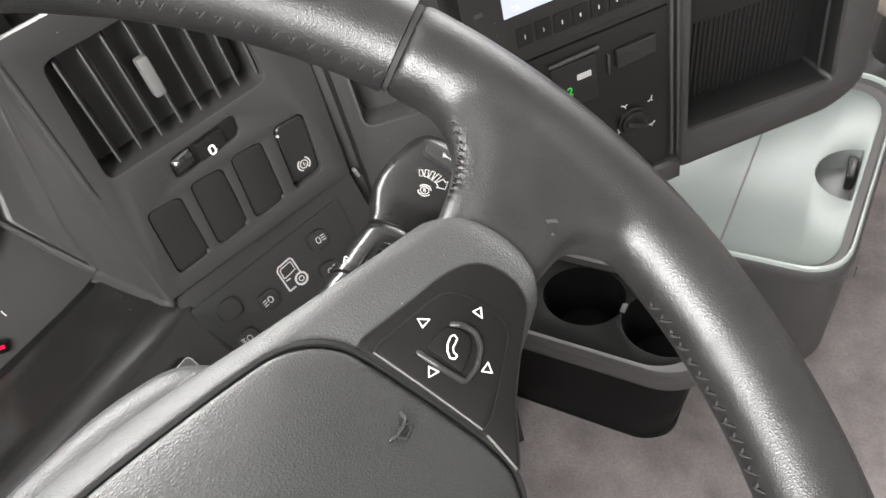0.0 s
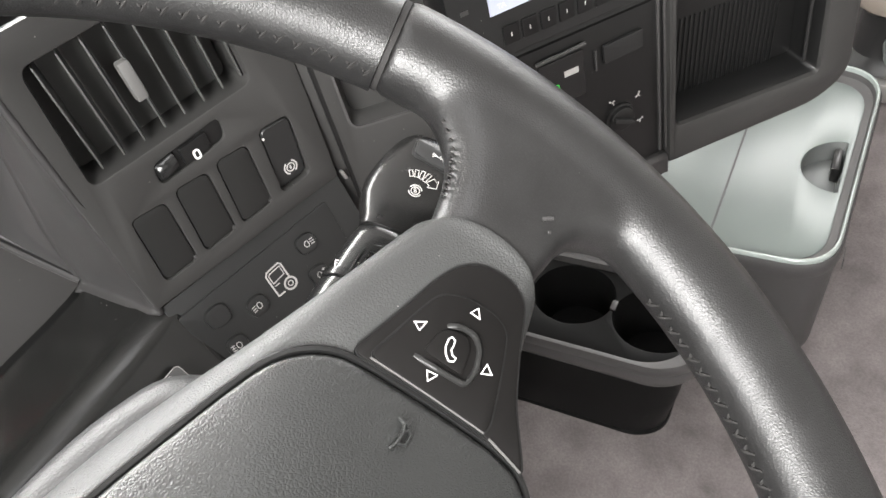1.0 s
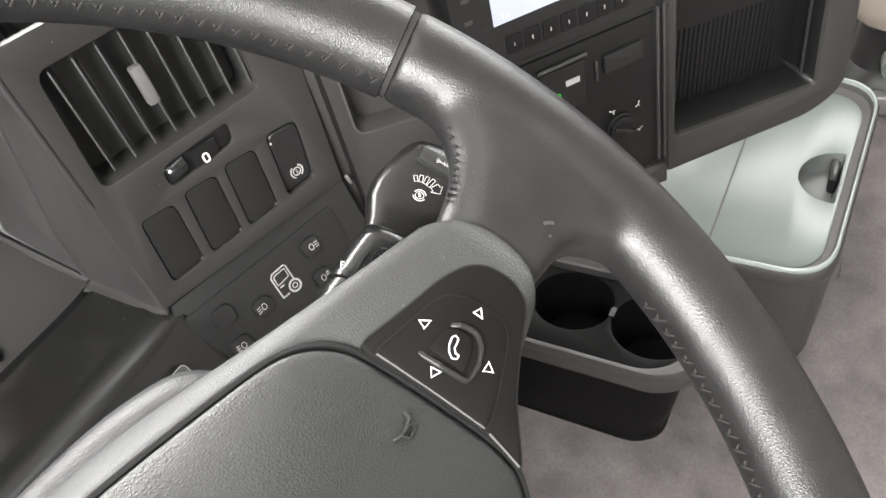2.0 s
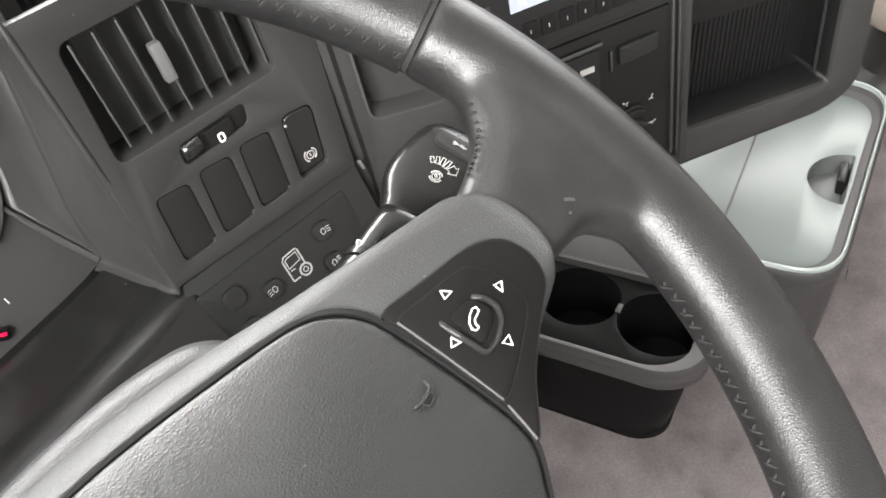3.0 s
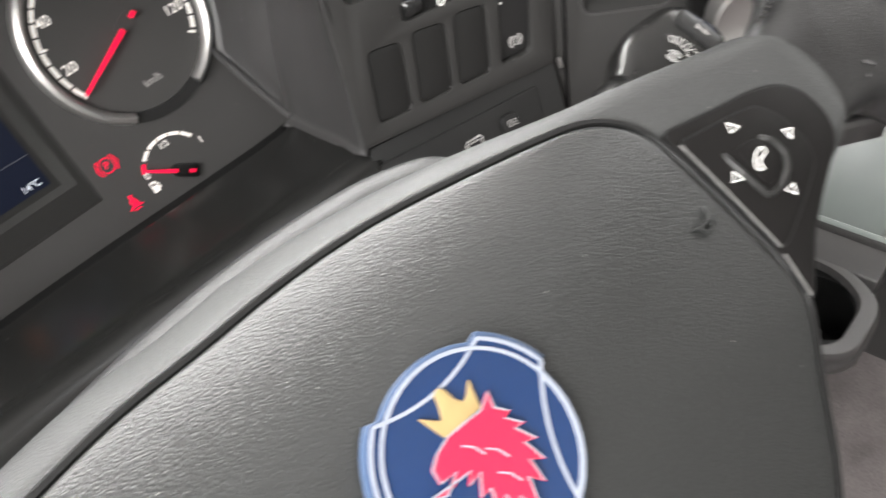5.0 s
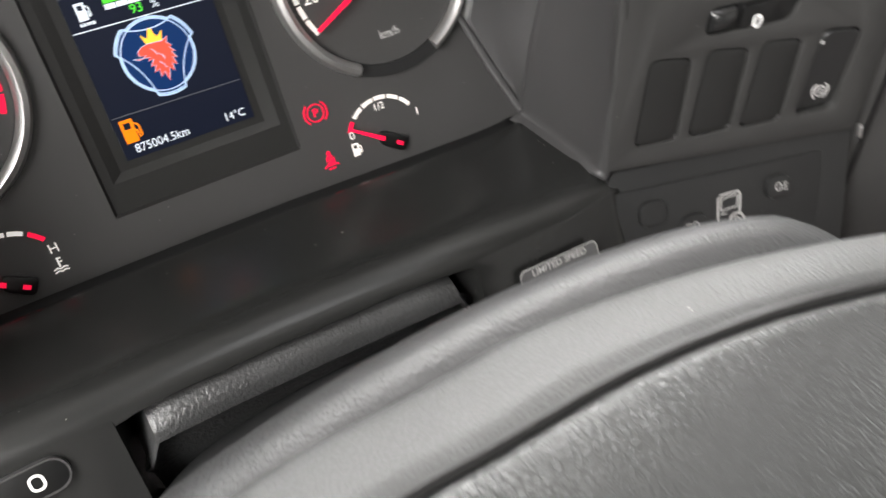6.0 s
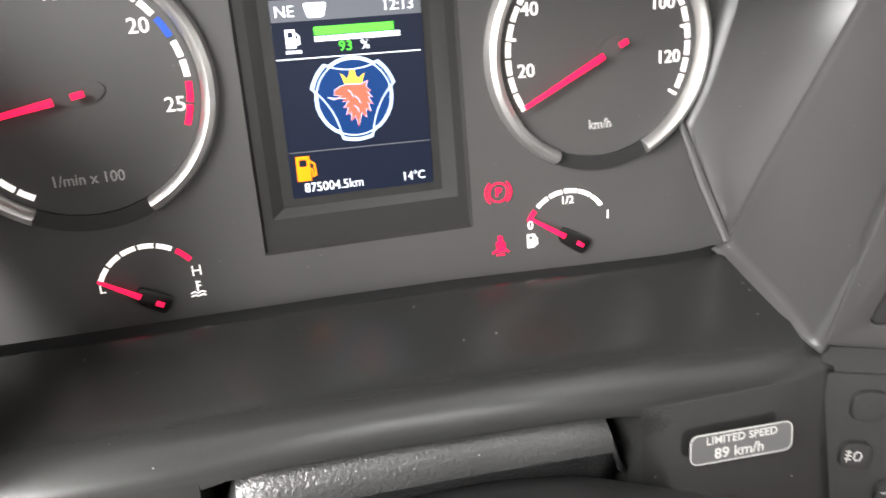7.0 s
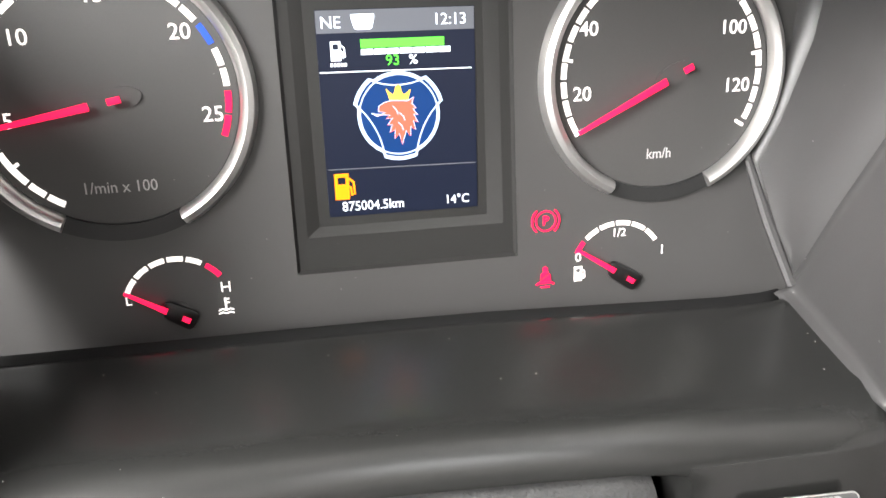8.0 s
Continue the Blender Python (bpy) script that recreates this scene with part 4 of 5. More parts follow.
shown("charge_bar", plate([[(-0.0126, 0.0211), (0.0196, 0.0211), (0.0196, 0.0243), (-0.0126, 0.0243)]], 0.0002, 0.0004), SCREEN_GREEN, "green bar")
for i in range(7):
    x = -0.0126 + i * 0.0050
    shown("bar_segment", plate([[(x, 0.0186), (x + 0.0046, 0.0186), (x + 0.0046, 0.0207), (x, 0.0207)]], 0.0002, 0.0004), SCREEN_WHITE)
shown("percent_text", letters("93", 0.0056, -0.0006, 0.0161, 0.0003), SCREEN_GREEN, "green figure 93")
shown("percent_sign", letters("%", 0.0052, 0.0074, 0.0161, 0.0003), SCREEN_WHITE)


def pump(s):
    """A filling-pump symbol, s high, about the origin."""
    return joined(plate([[(-0.38 * s, -0.5 * s), (0.16 * s, -0.5 * s), (0.16 * s, 0.5 * s), (-0.38 * s, 0.5 * s)], [(-0.26 * s, 0.08 * s), (0.04 * s, 0.08 * s), (0.04 * s, 0.36 * s), (-0.26 * s, 0.36 * s)]], 0, 0.0003),
                  line2d([(0.16 * s, 0.3 * s), (0.34 * s, 0.16 * s), (0.36 * s, -0.3 * s), (0.26 * s, -0.36 * s), (0.22 * s, -0.05 * s), (0.14 * s, 0.0)], 0.075 * s, 0, 0.0003))


part("pump_icon", pump(0.0072), SCREEN_WHITE, display, "", Matrix.Translation((-0.0213, 0.0203, DZ + 0.0001)))
for i in range(5):
    shown("caption_bar", plate([[(-0.0244 + i * 0.0013, 0.0146), (-0.0235 + i * 0.0013, 0.0146), (-0.0235 + i * 0.0013, 0.0159), (-0.0244 + i * 0.0013, 0.0159)]], 0.0001, 0.0003), SCREEN_WHITE)
shown("divider_line", line2d([(-0.0286, 0.0126), (0.0302, 0.0122)], 0.0004, 0.0001, 0.0003), SCREEN_WHITE)
shown("divider_line", line2d([(-0.0282, -0.0248), (0.0312, -0.0255)], 0.0004, 0.0001, 0.0003), SCREEN_BAR)
part("pump_icon", pump(0.0104), SCREEN_ORANGE, display, "orange low-fuel symbol", Matrix.Translation((-0.0222, -0.0318, DZ + 0.0001)))
shown("distance_text", letters("875004.5km", 0.0055, -0.0113, -0.0402, 0.0003, squash=0.92), SCREEN_WHITE, "lit distance 875004.5km")
shown("temperature_text", letters("14°C", 0.0052, 0.0232, -0.0402, 0.0003, squash=0.95), SCREEN_WHITE, "lit temperature 14 degrees")
SCREEN_RING = glow("display_pale_ring", (0.45, 0.6, 0.85), 0.7)
crest(display, 0.0172, (SCREEN_RING, SCREEN_BLUE, SCREEN_RING, SCREEN_CREST, glow("display_gold", (1.0, 0.55, 0.05), 1.0)), 0.0, Matrix.Translation((0.0008, -0.0045, DZ)) @ Matrix.Diagonal((1, 1, 0.3, 1)))


def dial(cx, cy, name, label, marks, spans, needle, caption, ticks):
    """A large round dial: bezel, printed ring of blocks, figures, needle."""
    ground = surface(name + "_face", (0.046, 0.0445, 0.0435), 0.5, 1500, 0.05, 0.15, 0.4)
    d = part(name, plate([ellipse(0, 0, 0.0462, 0.0462, 64)], -0.0002, 0.0003), ground, dials, label, Matrix.Translation((cx, cy, 0)))
    prof = [(0.0466, 0.0002), (0.0470, 0.0032), (0.0481, 0.0052), (0.0498, 0.0060), (0.0519, 0.0048), (0.0531, 0.0018), (0.0532, 0.0)]
    rings = []
    for i in range(97):
        a = radians(-64.5 + 309 * i / 96)
        rings.append([(r * math.cos(a), r * math.sin(a), z) for r, z in prof])
    part("bezel", loft(rings), CHROME, d, "satin chrome bezel, open at the foot")
    part("bezel_gap", band(0, 0, 0.0466, 0.0528, -116, -64, 0.0, 0.0016), DASH_DARK, d, "dark lower bezel")
    for text, a, r in marks:
        part("figure", letters(text, 0.0080, (r - 0.0016) * math.cos(radians(a)), (r - 0.0016) * math.sin(radians(a)), 0.0006, bold=0.00003), LIT_WHITE, d, "lit figure " + text)
    for a0, a1, mat in spans:
        n = max(1, round((a0 - a1) / 10))
        for i in range(n):
            p = a0 + (a1 - a0) * i / n
            q = a0 + (a1 - a0) * (i + 1) / n + 1.5
            part("scale_block", band(0, 0, 0.0414, 0.0437, q, p, 0.0003, 0.0007, 4), mat, d)
    for a, mat in ticks:
        part("scale_tick", band(0, 0, 0.0395, 0.0437, a - 0.9, a + 0.9, 0.0003, 0.0008, 2), mat, d)
    a, tip, end, t0, t1, off = needle
    m = Matrix.Rotation(radians(a), 4, "Z")
    part("needle", plate([[(-tip, off - 0.0008), (end, off - 0.0015), (end, off + 0.0015), (-tip, off + 0.0008)]], 0.004, 0.005, 0.0002), LIT_RED, d, "lit red needle", m)
    part("needle_tail", plate([[(t0, off - 0.0012), (t1, off - 0.0012), (t1, off + 0.0012), (t0, off + 0.0012)]], 0.004, 0.005, 0.0002), LIT_RED, d, "", m)
    part("needle_hub", plate([ellipse(0.004, off, 0.0085, 0.0042, 24)], 0.0005, 0.0012), ground, d, "dark hub cap", m)
    part("unit_text", letters(caption, 0.0062, 0.0, -0.0325, 0.0005, squash=0.9), PRINT, d, "printed unit")
    return d


dial(0.1094, 0.0062, "speedometer", "speedometer with white figures and chrome bezel",
     [("20", 190.5, 0.0368), ("40", 150.0, 0.0390), ("60", 110, 0.037), ("80", 70, 0.037), ("100", 30.5, 0.0360), ("120", -10, 0.0352)],
     [(210, -29, LIT_WHITE)], (27, 0.0427, -0.0012, 0.0071, 0.0112, -0.0022), "km/h", [(211.5, LIT_WHITE), (-31, LIT_WHITE), (170, LIT_WHITE), (10, LIT_WHITE)])
dial(-0.1052, 0.0072, "rev_counter", "rev counter with white figures and chrome bezel",
     [("5", 191, 0.036), ("10", 140, 0.0356), ("15", 89, 0.037), ("20", 38, 0.0374), ("25", -11.8, 0.0388)],
     [(242, 36, LIT_WHITE), (35, 23, LIT_BLUE), (22, 2, LIT_WHITE), (1, -23, LIT_RED)], (10.8, 0.0415, -0.0058, 0.0008, 0.0055, -0.0012), "1/min x 100", [(213, LIT_WHITE)])


def small_gauge(cx, cy, name, label, spans, tip, tail, texts):
    d = part(name, plate([ellipse(0.0, 0.0, 0.003, 0.003, 16)], -0.0002, 0.0003), FACE, dials, label, Matrix.Translation((cx, cy, 0)))
    for a0, a1, mat in spans:
        n = max(1, round((a0 - a1) / 21))
        for i in range(n):
            p, q = a0 + (a1 - a0) * i / n, a0 + (a1 - a0) * (i + 1) / n + 3.0
            part("scale_block", band(0, 0, 0.0196, 0.0216, q, p, 0.0003, 0.0006, 4), mat, d)
    v = (Vector(tail) - Vector(tip)).normalized()
    a = math.atan2(v.y, v.x)
    ln = (Vector(tail) - Vector(tip)).length
    m = Matrix.Translation((*tip, 0)) @ Matrix.Rotation(a, 4, "Z")
    part("needle", plate([[(0, -0.0006), (ln * 0.66, -0.0012), (ln * 0.66, 0.0012), (0, 0.0006)]], 0.003, 0.0038, 0.0002), LIT_RED, d, "lit red needle", m)
    part("needle_tail", plate([[(ln * 0.90, -0.0010), (ln * 1.02, -0.0010), (ln * 1.02, 0.0010), (ln * 0.90, 0.0010)]], 0.003, 0.0038, 0.0002), LIT_RED, d, "", m)
    part("needle_hub", plate([rounded([(ln * 0.62, -0.0035), (ln * 1.12, -0.0042), (ln * 1.12, 0.0045), (ln * 0.55, 0.0035)], 0.003)], 0.0002, 0.0026, 0.0008), BLACK, d, "black hub cap", m)
    for kind, x, y, s in texts:
        part("figure", letters(kind, s, x - cx, y - cy, 0.0005), LIT_WHITE, d)
    return d


temp = small_gauge(-0.0901, -0.0754, "coolant_gauge", "coolant gauge with red end zone", [(156, 58, LIT_WHITE), (56, 34, LIT_RED)], (-0.0195, 0.0093), (0.0030, -0.0044), [("H", -0.0720, -0.0682, 0.0062), ("L", -0.1090, -0.0706, 0.0050)])
part("coolant_symbol", joined(line2d([(-0.003, -0.0018), (-0.0015, -0.0012), (0, -0.0018), (0.0015, -0.0012), (0.003, -0.0018)], 0.0006, 0, 0.0003), line2d([(-0.003, -0.0032), (-0.0015, -0.0026), (0, -0.0032), (0.0015, -0.0026), (0.003, -0.0032)], 0.0006, 0, 0.0003), line2d([(0, -0.001), (0, 0.0035)], 0.0008, 0, 0.0003), line2d([(0, 0.003), (0.0016, 0.003)], 0.0006, 0, 0.0003), line2d([(0, 0.0014), (0.0016, 0.0014)], 0.0006, 0, 0.0003)), LIT_WHITE, temp, "coolant symbol", Matrix.Translation((0.0173, -0.0006, 0.0004)))
fuel = small_gauge(0.0930, -0.0757, "fuel_gauge", "fuel gauge with needle at empty", [(156, 137, LIT_RED), (135, 32, LIT_WHITE)], (-0.0190, 0.0106), (0.0062, -0.0056), [("0", 0.0748, -0.0692, 0.0058), ("1/2", 0.0930, -0.0596, 0.0052), ("1", 0.1134, -0.0690, 0.0058)])
part("pump_symbol", pump(0.0066), LIT_WHITE, fuel, "pump symbol", Matrix.Translation((0.0756 - 0.0930, -0.0765 + 0.0757, 0.0004)))
brake_lamp = joined(line2d(ellipse(0, 0, 0.0043, 0.0043, 24), 0.0006, 0, 0.0003, closed=True), letters("P", 0.0056, 0, 0, 0.0001, bold=0.0001), line2d(ellipse(0, 0, 0.0060, 0.0060, 9, 130, 230), 0.0007, 0, 0.0003), line2d(ellipse(0, 0, 0.0060, 0.0060, 9, -50, 50), 0.0007, 0, 0.0003))
part("parking_brake_lamp", brake_lamp, LIT_RED, dials, "lit red parking brake lamp", Matrix.Translation((0.0601, -0.0517, 0.0003)))
belt = joined(plate([ellipse(0, 0.0036, 0.0011, 0.0012, 12)], 0, 0.0003), plate([rounded([(-0.0021, -0.0008), (0.0018, 0.0020), (0.0008, 0.0024), (-0.0010, 0.0024), (-0.0020, 0.0012)], 0.0003)], 0, 0.0003), plate([rounded([(-0.0024, -0.0020), (0.0024, -0.0020), (0.0022, 0.0014), (-0.0014, -0.0012)], 0.0003)], 0, 0.0003), line2d([(-0.0040, -0.0034), (-0.0030, -0.0026), (0.0030, -0.0026), (0.0040, -0.0034)], 0.0008, 0, 0.0003), line2d([(-0.0020, -0.0044), (0.0020, -0.0044)], 0.0007, 0, 0.0003))
part("seat_belt_lamp", belt, LIT_RED, dials, "lit red seat belt lamp", Matrix.Translation((0.0601, -0.0767, 0.0003)))

# ---- sticker on the fascia ----
sticker = thing("speed_sticker", basis((0.1190, -0.1391, 0.5688), (0.998, -0.05, 0.0), (0.05, 0.42, 0.9)), "grey speed limit sticker with white print on the fascia", "sticker")
part("sheet", plate([rrect(0, 0, 0.0425, 0.0122, 0.003)], 0.0, 0.0004), STICKER, sticker)
part("border", line2d(rrect(0, 0, 0.0420, 0.0117, 0.003), 0.0004, 0.0003, 0.0006, closed=True), PRINT, sticker)
part("upper_line", letters("LIMITED SPEED", 0.0044, 0, 0.0030, 0.0005, squash=1.02, bold=0.00003), PRINT, sticker, "white words LIMITED SPEED")
part("lower_line", letters("89 km/h", 0.0060, -0.001, -0.0026, 0.0005, squash=1.05, bold=0.00005), PRINT, sticker, "white words 89 km/h")

# ---- switch panel with vent ----
VENT = rounded([(-0.0520, 0.066), (0.0435, 0.066), (0.0425, 0.1285), (-0.0475, 0.1285)], 0.006)
BLANKS = [(-0.0392, 0.0185), (-0.0126, 0.0185), (0.0132, 0.0182), (0.0420, 0.0186)]


def key_outline(cx, cy, w=0.0205, h=0.0425):
    return rounded([(cx - w / 2 - 0.0012, cy - h / 2), (cx + w / 2 - 0.0008, cy - h / 2), (cx + w / 2 + 0.0012, cy + h / 2 - 0.002), (cx - w / 2 + 0.002, cy + h / 2)], 0.0045)


SLIDE = rounded([(-0.0245, 0.0462), (0.0166, 0.0476), (0.0186, 0.0600), (-0.0232, 0.0582)], 0.0045)
PANEL_EDGE = [(-0.0635, -0.0135), (0.0665, -0.0165), (0.0745, 0.145), (-0.0635, 0.145)]
tagged(link("switch_panel", plate([rounded(PANEL_EDGE, 0.003), VENT, SLIDE] + [key_outline(*b) for b in BLANKS], -0.006, 0.0, 0.0009), DASH, SWITCH), "dark grey dashboard panel with vent and switches", "dashboard panel", kind="structure")
tagged(link("switch_panel_backing", plate([[(-0.062, -0.012), (0.066, -0.015), (0.073, 0.066), (-0.062, 0.062)]], -0.016, -0.008), BLACK, SWITCH), "black backing behind the switches", "dashboard panel", kind="structure")

SLAT_DUCT = surface("duct_plastic", (0.06, 0.06, 0.058), 0.5, 1500, 0.06, 0.1)
vent = thing("air_vent", SWITCH, "black air vent with upright slats in the dashboard", "air vent")


def ring_wall(loop, z0, z1, inset=0.96):
    c = Vector((sum(p[0] for p in loop) / len(loop), sum(p[1] for p in loop) / len(loop)))
    inner_ = [tuple(c + (Vector(p) - c) * inset) for p in loop]
    return grid([[(*p, z0) for p in loop + loop[:1]], [(*p, (z0 + z1) / 2) for p in inner_ + inner_[:1]], [(*p, z1) for p in inner_ + inner_[:1]]])


part("vent_wall", ring_wall(VENT, -0.001, -0.022), DASH, vent)
part("vent_duct", plate([[(-0.055, 0.062), (0.047, 0.062), (0.047, 0.132), (-0.055, 0.132)]], -0.026, -0.022), SLAT_DUCT, vent, "dark duct")
SLAT = surface("slat_plastic", (0.06, 0.06, 0.058), 0.38, 1500, 0.05, 0.1, 0.4)
for k in range(8):
    x = -0.0432 + 0.0119 * k
    bm = box((0, 0.0975, -0.012), (0.0010, 0.056, 0.017), 0.0003, Matrix.Translation((x, 0, 0)) @ Matrix.Rotation(radians(-15), 4, "Y"))
    part("slat", bm, SLAT, vent)
# the slider's highlight is put into its lighter grey
part("slat_grip", box((-0.0085, 0.0985, -0.0035), (0.0062, 0.021, 0.006), 0.0014), surface("highlit_slider_plastic", (0.11, 0.108, 0.105), 0.3, 1500, 0.05, 0.1), vent, "grey slider on the slats, lightened for its highlight")

slide = thing("beam_height_switch", SWITCH, "black thumbwheel switch marked 0 in the dashboard", "switch")
part("surround", plate([SLIDE], -0.006, -0.0016, 0.0004), BLACK, slide)
part("thumb_grip", loft([[(-0.0232 + s, 0.0522 + 0.0008 * s / 0.01 + 0.0052 * math.cos(2 * math.pi * j / 16), -0.002 + h * max(-0.2, math.sin(2 * math.pi * j / 16))) for j in range(16)] for s, h in ((0, 0.0015), (0.0012, 0.004), (0.004, 0.0052), (0.008, 0.0046), (0.0115, 0.0034), (0.0125, 0.001))]), GLOSS, slide, "glossy thumb grip")
part("window_block", plate([rounded([(-0.0085, 0.0478), (0.0075, 0.0484), (0.008, 0.0578), (-0.008, 0.0572)], 0.0015)], -0.003, 0.0004, 0.0004), BLACK, slide)
part("zero_mark", line2d(rrect(-0.0010, 0.0498, 0.0030, 0.0048, 0.0013), 0.0010, 0.0003, 0.0007, closed=True), WHITE, slide, "white figure 0")

first = None
for k, b in enumerate(BLANKS[:3]):
    m = SWITCH @ Matrix.Translation((*b, 0))
    if first is None:
        first = thing("blank_switch_cover", m, "flat black blank cover in the switch row", "switch cover", "blank covers in the dashboard")
        part("cover", plate([[(x * 0.955, y * 0.975) for x, y in key_outline(0, 0)]], -0.006, -0.0009, 0.0005), COVER, first)
        # small pale block stands in for a glint on the cover's corner
        part("corner_glint", joined(box((0.0085, -0.0195, -0.0008), (0.002, 0.002, 0.0014), 0.0005)), DASH_GREY, first, "pale grey block painted in as the cover's corner glint")
    else:
        copy_thing(first, m)
brake = thing("brake_switch", SWITCH @ Matrix.Translation((*BLANKS[3], 0)), "black rocker switch with white brake symbol", "switch")
part("rocker", loft([[(x * 0.95, y * 0.97, z + 0.0022 * (y / 0.02)) for x, y in key_outline(0, 0)] for z in (-0.007, -0.0024)] + [[(x * 0.90, y * 0.94, -0.0016 + 0.0022 * (y / 0.02)) for x, y in key_outline(0, 0)]]), DASH_DARK, brake)
part("brake_symbol", joined(line2d(ellipse(0, 0, 0.0025, 0.0025, 20), 0.0006, 0, 0.0003, closed=True), line2d(ellipse(0, 0, 0.0041, 0.0041, 9, 120, 240), 0.0008, 0, 0.0003), line2d(ellipse(0, 0, 0.0041, 0.0041, 9, -60, 60), 0.0008, 0, 0.0003), letters("E", 0.003, 0, 0, 0.0002)), PRINT, brake, "white brake symbol", Matrix.Translation((0.0004, -0.0112, -0.0024)))
part("pilot_dot", plate([ellipse(-0.0078, 0.0155, 0.0008, 0.0008, 8)], 0.0002, 0.0006), PRINT, brake)

# ---- lamp switch panel ----
tagged(link("lower_panel", plate([[(-0.0645, -0.13), (0.0660, -0.13), (0.0672, 0.0045), (-0.061, 0.0045)]], -0.012, -0.0012, 0.0008), DASH_DARK, LAMP), "dark grey lower dashboard panel", "dashboard panel", kind="structure")
lamps = thing("lamp_switch_unit", LAMP, "black lamp switch unit with white symbols", "switch unit")
part("unit_plate", plate([rounded([(-0.0590, -0.098), (0.0480, -0.098), (0.0510, -0.0052), (-0.0580, -0.0062)], 0.002)], -0.002, 0.0, 0.0006), DASH_DARK, lamps)
CAP = DASH_DARK
for x, y, r in ((-0.0402, -0.0192, 0.0072), (-0.0186, -0.0300, 0.0066), (-0.0414, -0.0412, 0.0064), (0.0264, -0.0187, 0.0066), (0.0227, -0.0400, 0.0064), (-0.0238, -0.0587, 0.0064), (0.0003, -0.0560, 0.0064)):
    cap = part("push_key", loft([[(x + k * r * math.copysign(abs(math.cos(a)) ** 0.7, math.cos(a)), y + k * r * 0.95 * math.copysign(abs(math.sin(a)) ** 0.7, math.sin(a)), z) for a in [2 * math.pi * j / 24 for j in range(24)]] for k, z in ((1.0, -0.001), (0.99, 0.0010), (0.93, 0.0020), (0.8, 0.0023), (0.4, 0.0019))]), CAP, lamps, "black push key")


def lamp_icon(flip, beams, cut):
    s = -1 if flip else 1
    bm = joined(line2d([(0, 0.002), (s * 0.0014, 0.0017), (s * 0.0022, 0), (s * 0.0014, -0.0017), (0, -0.002), (-s * 0.0008, -0.001), (-s * 0.0008, 0.001)], 0.0005, 0, 0.0003, closed=True))
    for k in range(beams):
        y = 0.0016 - 0.0032 * k / (beams - 1)
        merge(bm, line2d([(-s * 0.0018, y), (-s * 0.0044, y - cut * 0.0008)], 0.0005, 0, 0.0003))
    if cut < 0:
        merge(bm, line2d([(-s * 0.0031, 0.0026), (-s * 0.0035, -0.0026)], 0.0004, 0, 0.0003))
    return bm


for (x, y), args in (((-0.0186, -0.0298), (False, 3, 0.6)), ((-0.0414, -0.0411), (False, 3, -0.6)), ((0.0266, -0.0186), (True, 3, 0.4)), ((0.0228, -0.0399), (True, 3, -0.4)), ((-0.0238, -0.0587), (False, 2, 0.3))):
    part("lamp_symbol", lamp_icon(*args), PRINT, lamps, "white lamp symbol", Matrix.Translation((x, y, 0.0022)))
truck = joined(line2d([(-0.0068, -0.0062), (-0.0068, 0.0085), (-0.0050, 0.0106), (0.0040, 0.0112), (0.0050, 0.0098), (0.0050, -0.001)], 0.0009, 0, 0.0004),
               line2d([(-0.0068, -0.0062), (-0.0020, -0.0062)], 0.0009, 0, 0.0004), line2d([(-0.0052, 0.0022), (-0.0052, 0.0078), (-0.0038, 0.0088), (0.0034, 0.0092), (0.0034, 0.0034), (-0.0052, 0.0022)], 0.0006, 0, 0.0004),
               line2d([(-0.0052, 0.0004), (-0.0020, 0.0004)], 0.0006, 0, 0.0004), line2d(ellipse(0.0035, -0.0042, 0.0038, 0.0038, 22), 0.0012, 0, 0.0004, closed=True), line2d(ellipse(0.0035, -0.0042, 0.0016, 0.0016, 14), 0.0006, 0, 0.0004, closed=True))
part("truck_symbol", truck, PRINT, lamps, "white truck outline", Matrix.Translation((0.0015, -0.0282, 0.0002)))

# ---- the left wing of the dashboard ----
def mirrored(rows_):
    return [[Vector((-p[0], p[1], p[2])) for p in row] for row in rows_]


# left hood and panel are mirrored in, out of view, to shade the dials
shell("dial_hood_left", grid(mirrored(rows[:9])), HOOD, "smooth grey left side of the dial hood, added unseen for shade", 0.003, -1.0)
shell("dial_hood_inner_left", grid(mirrored(inner)), HOOD, "dark inner left side of the dial hood, added unseen for shade", 0.002, -1.0)
LEFT = panel((-0.2164, -0.1429, 0.61), 18, 3)
tagged(link("left_panel", plate([rounded([(0.0635, -0.16), (-0.16, -0.16), (-0.16, 0.145), (0.0635, 0.145)], 0.003)], -0.006, 0.0, 0.0009), DASH, LEFT), "dark grey left dashboard panel, added unseen for shade", "dashboard panel", kind="structure")
left_key = thing("left_dash_control", basis((-0.1065, -0.1230, 0.5765), (1, 0.02, 0), (0, 0.42, 0.9)), "black oval control with white mark on the fascia", "switch")
part("oval_body", plate([rrect(0, 0, 0.026, 0.013, 0.006)], -0.004, 0.0022, 0.0008), BLACK, left_key)
part("oval_rim", line2d(rrect(0, 0, 0.026, 0.013, 0.006), 0.0008, 0.0, 0.0024, closed=True), DASH_GREY, left_key)
part("control_mark", line2d(rrect(0.002, 0.0, 0.0045, 0.0058, 0.002), 0.0010, 0.0021, 0.0025, closed=True), WHITE, left_key, "white ring mark")

# ---- panel between the switch panel and the centre console ----
mid_left, mid_right = Vector((0.2895, -0.1665, 0.0)), Vector((0.3330, -0.2190, 0.0))
MID = basis((0.2895, -0.1665, 0.60), mid_right - mid_left, (0, 0, 1))
MID_W = (mid_right - mid_left).length
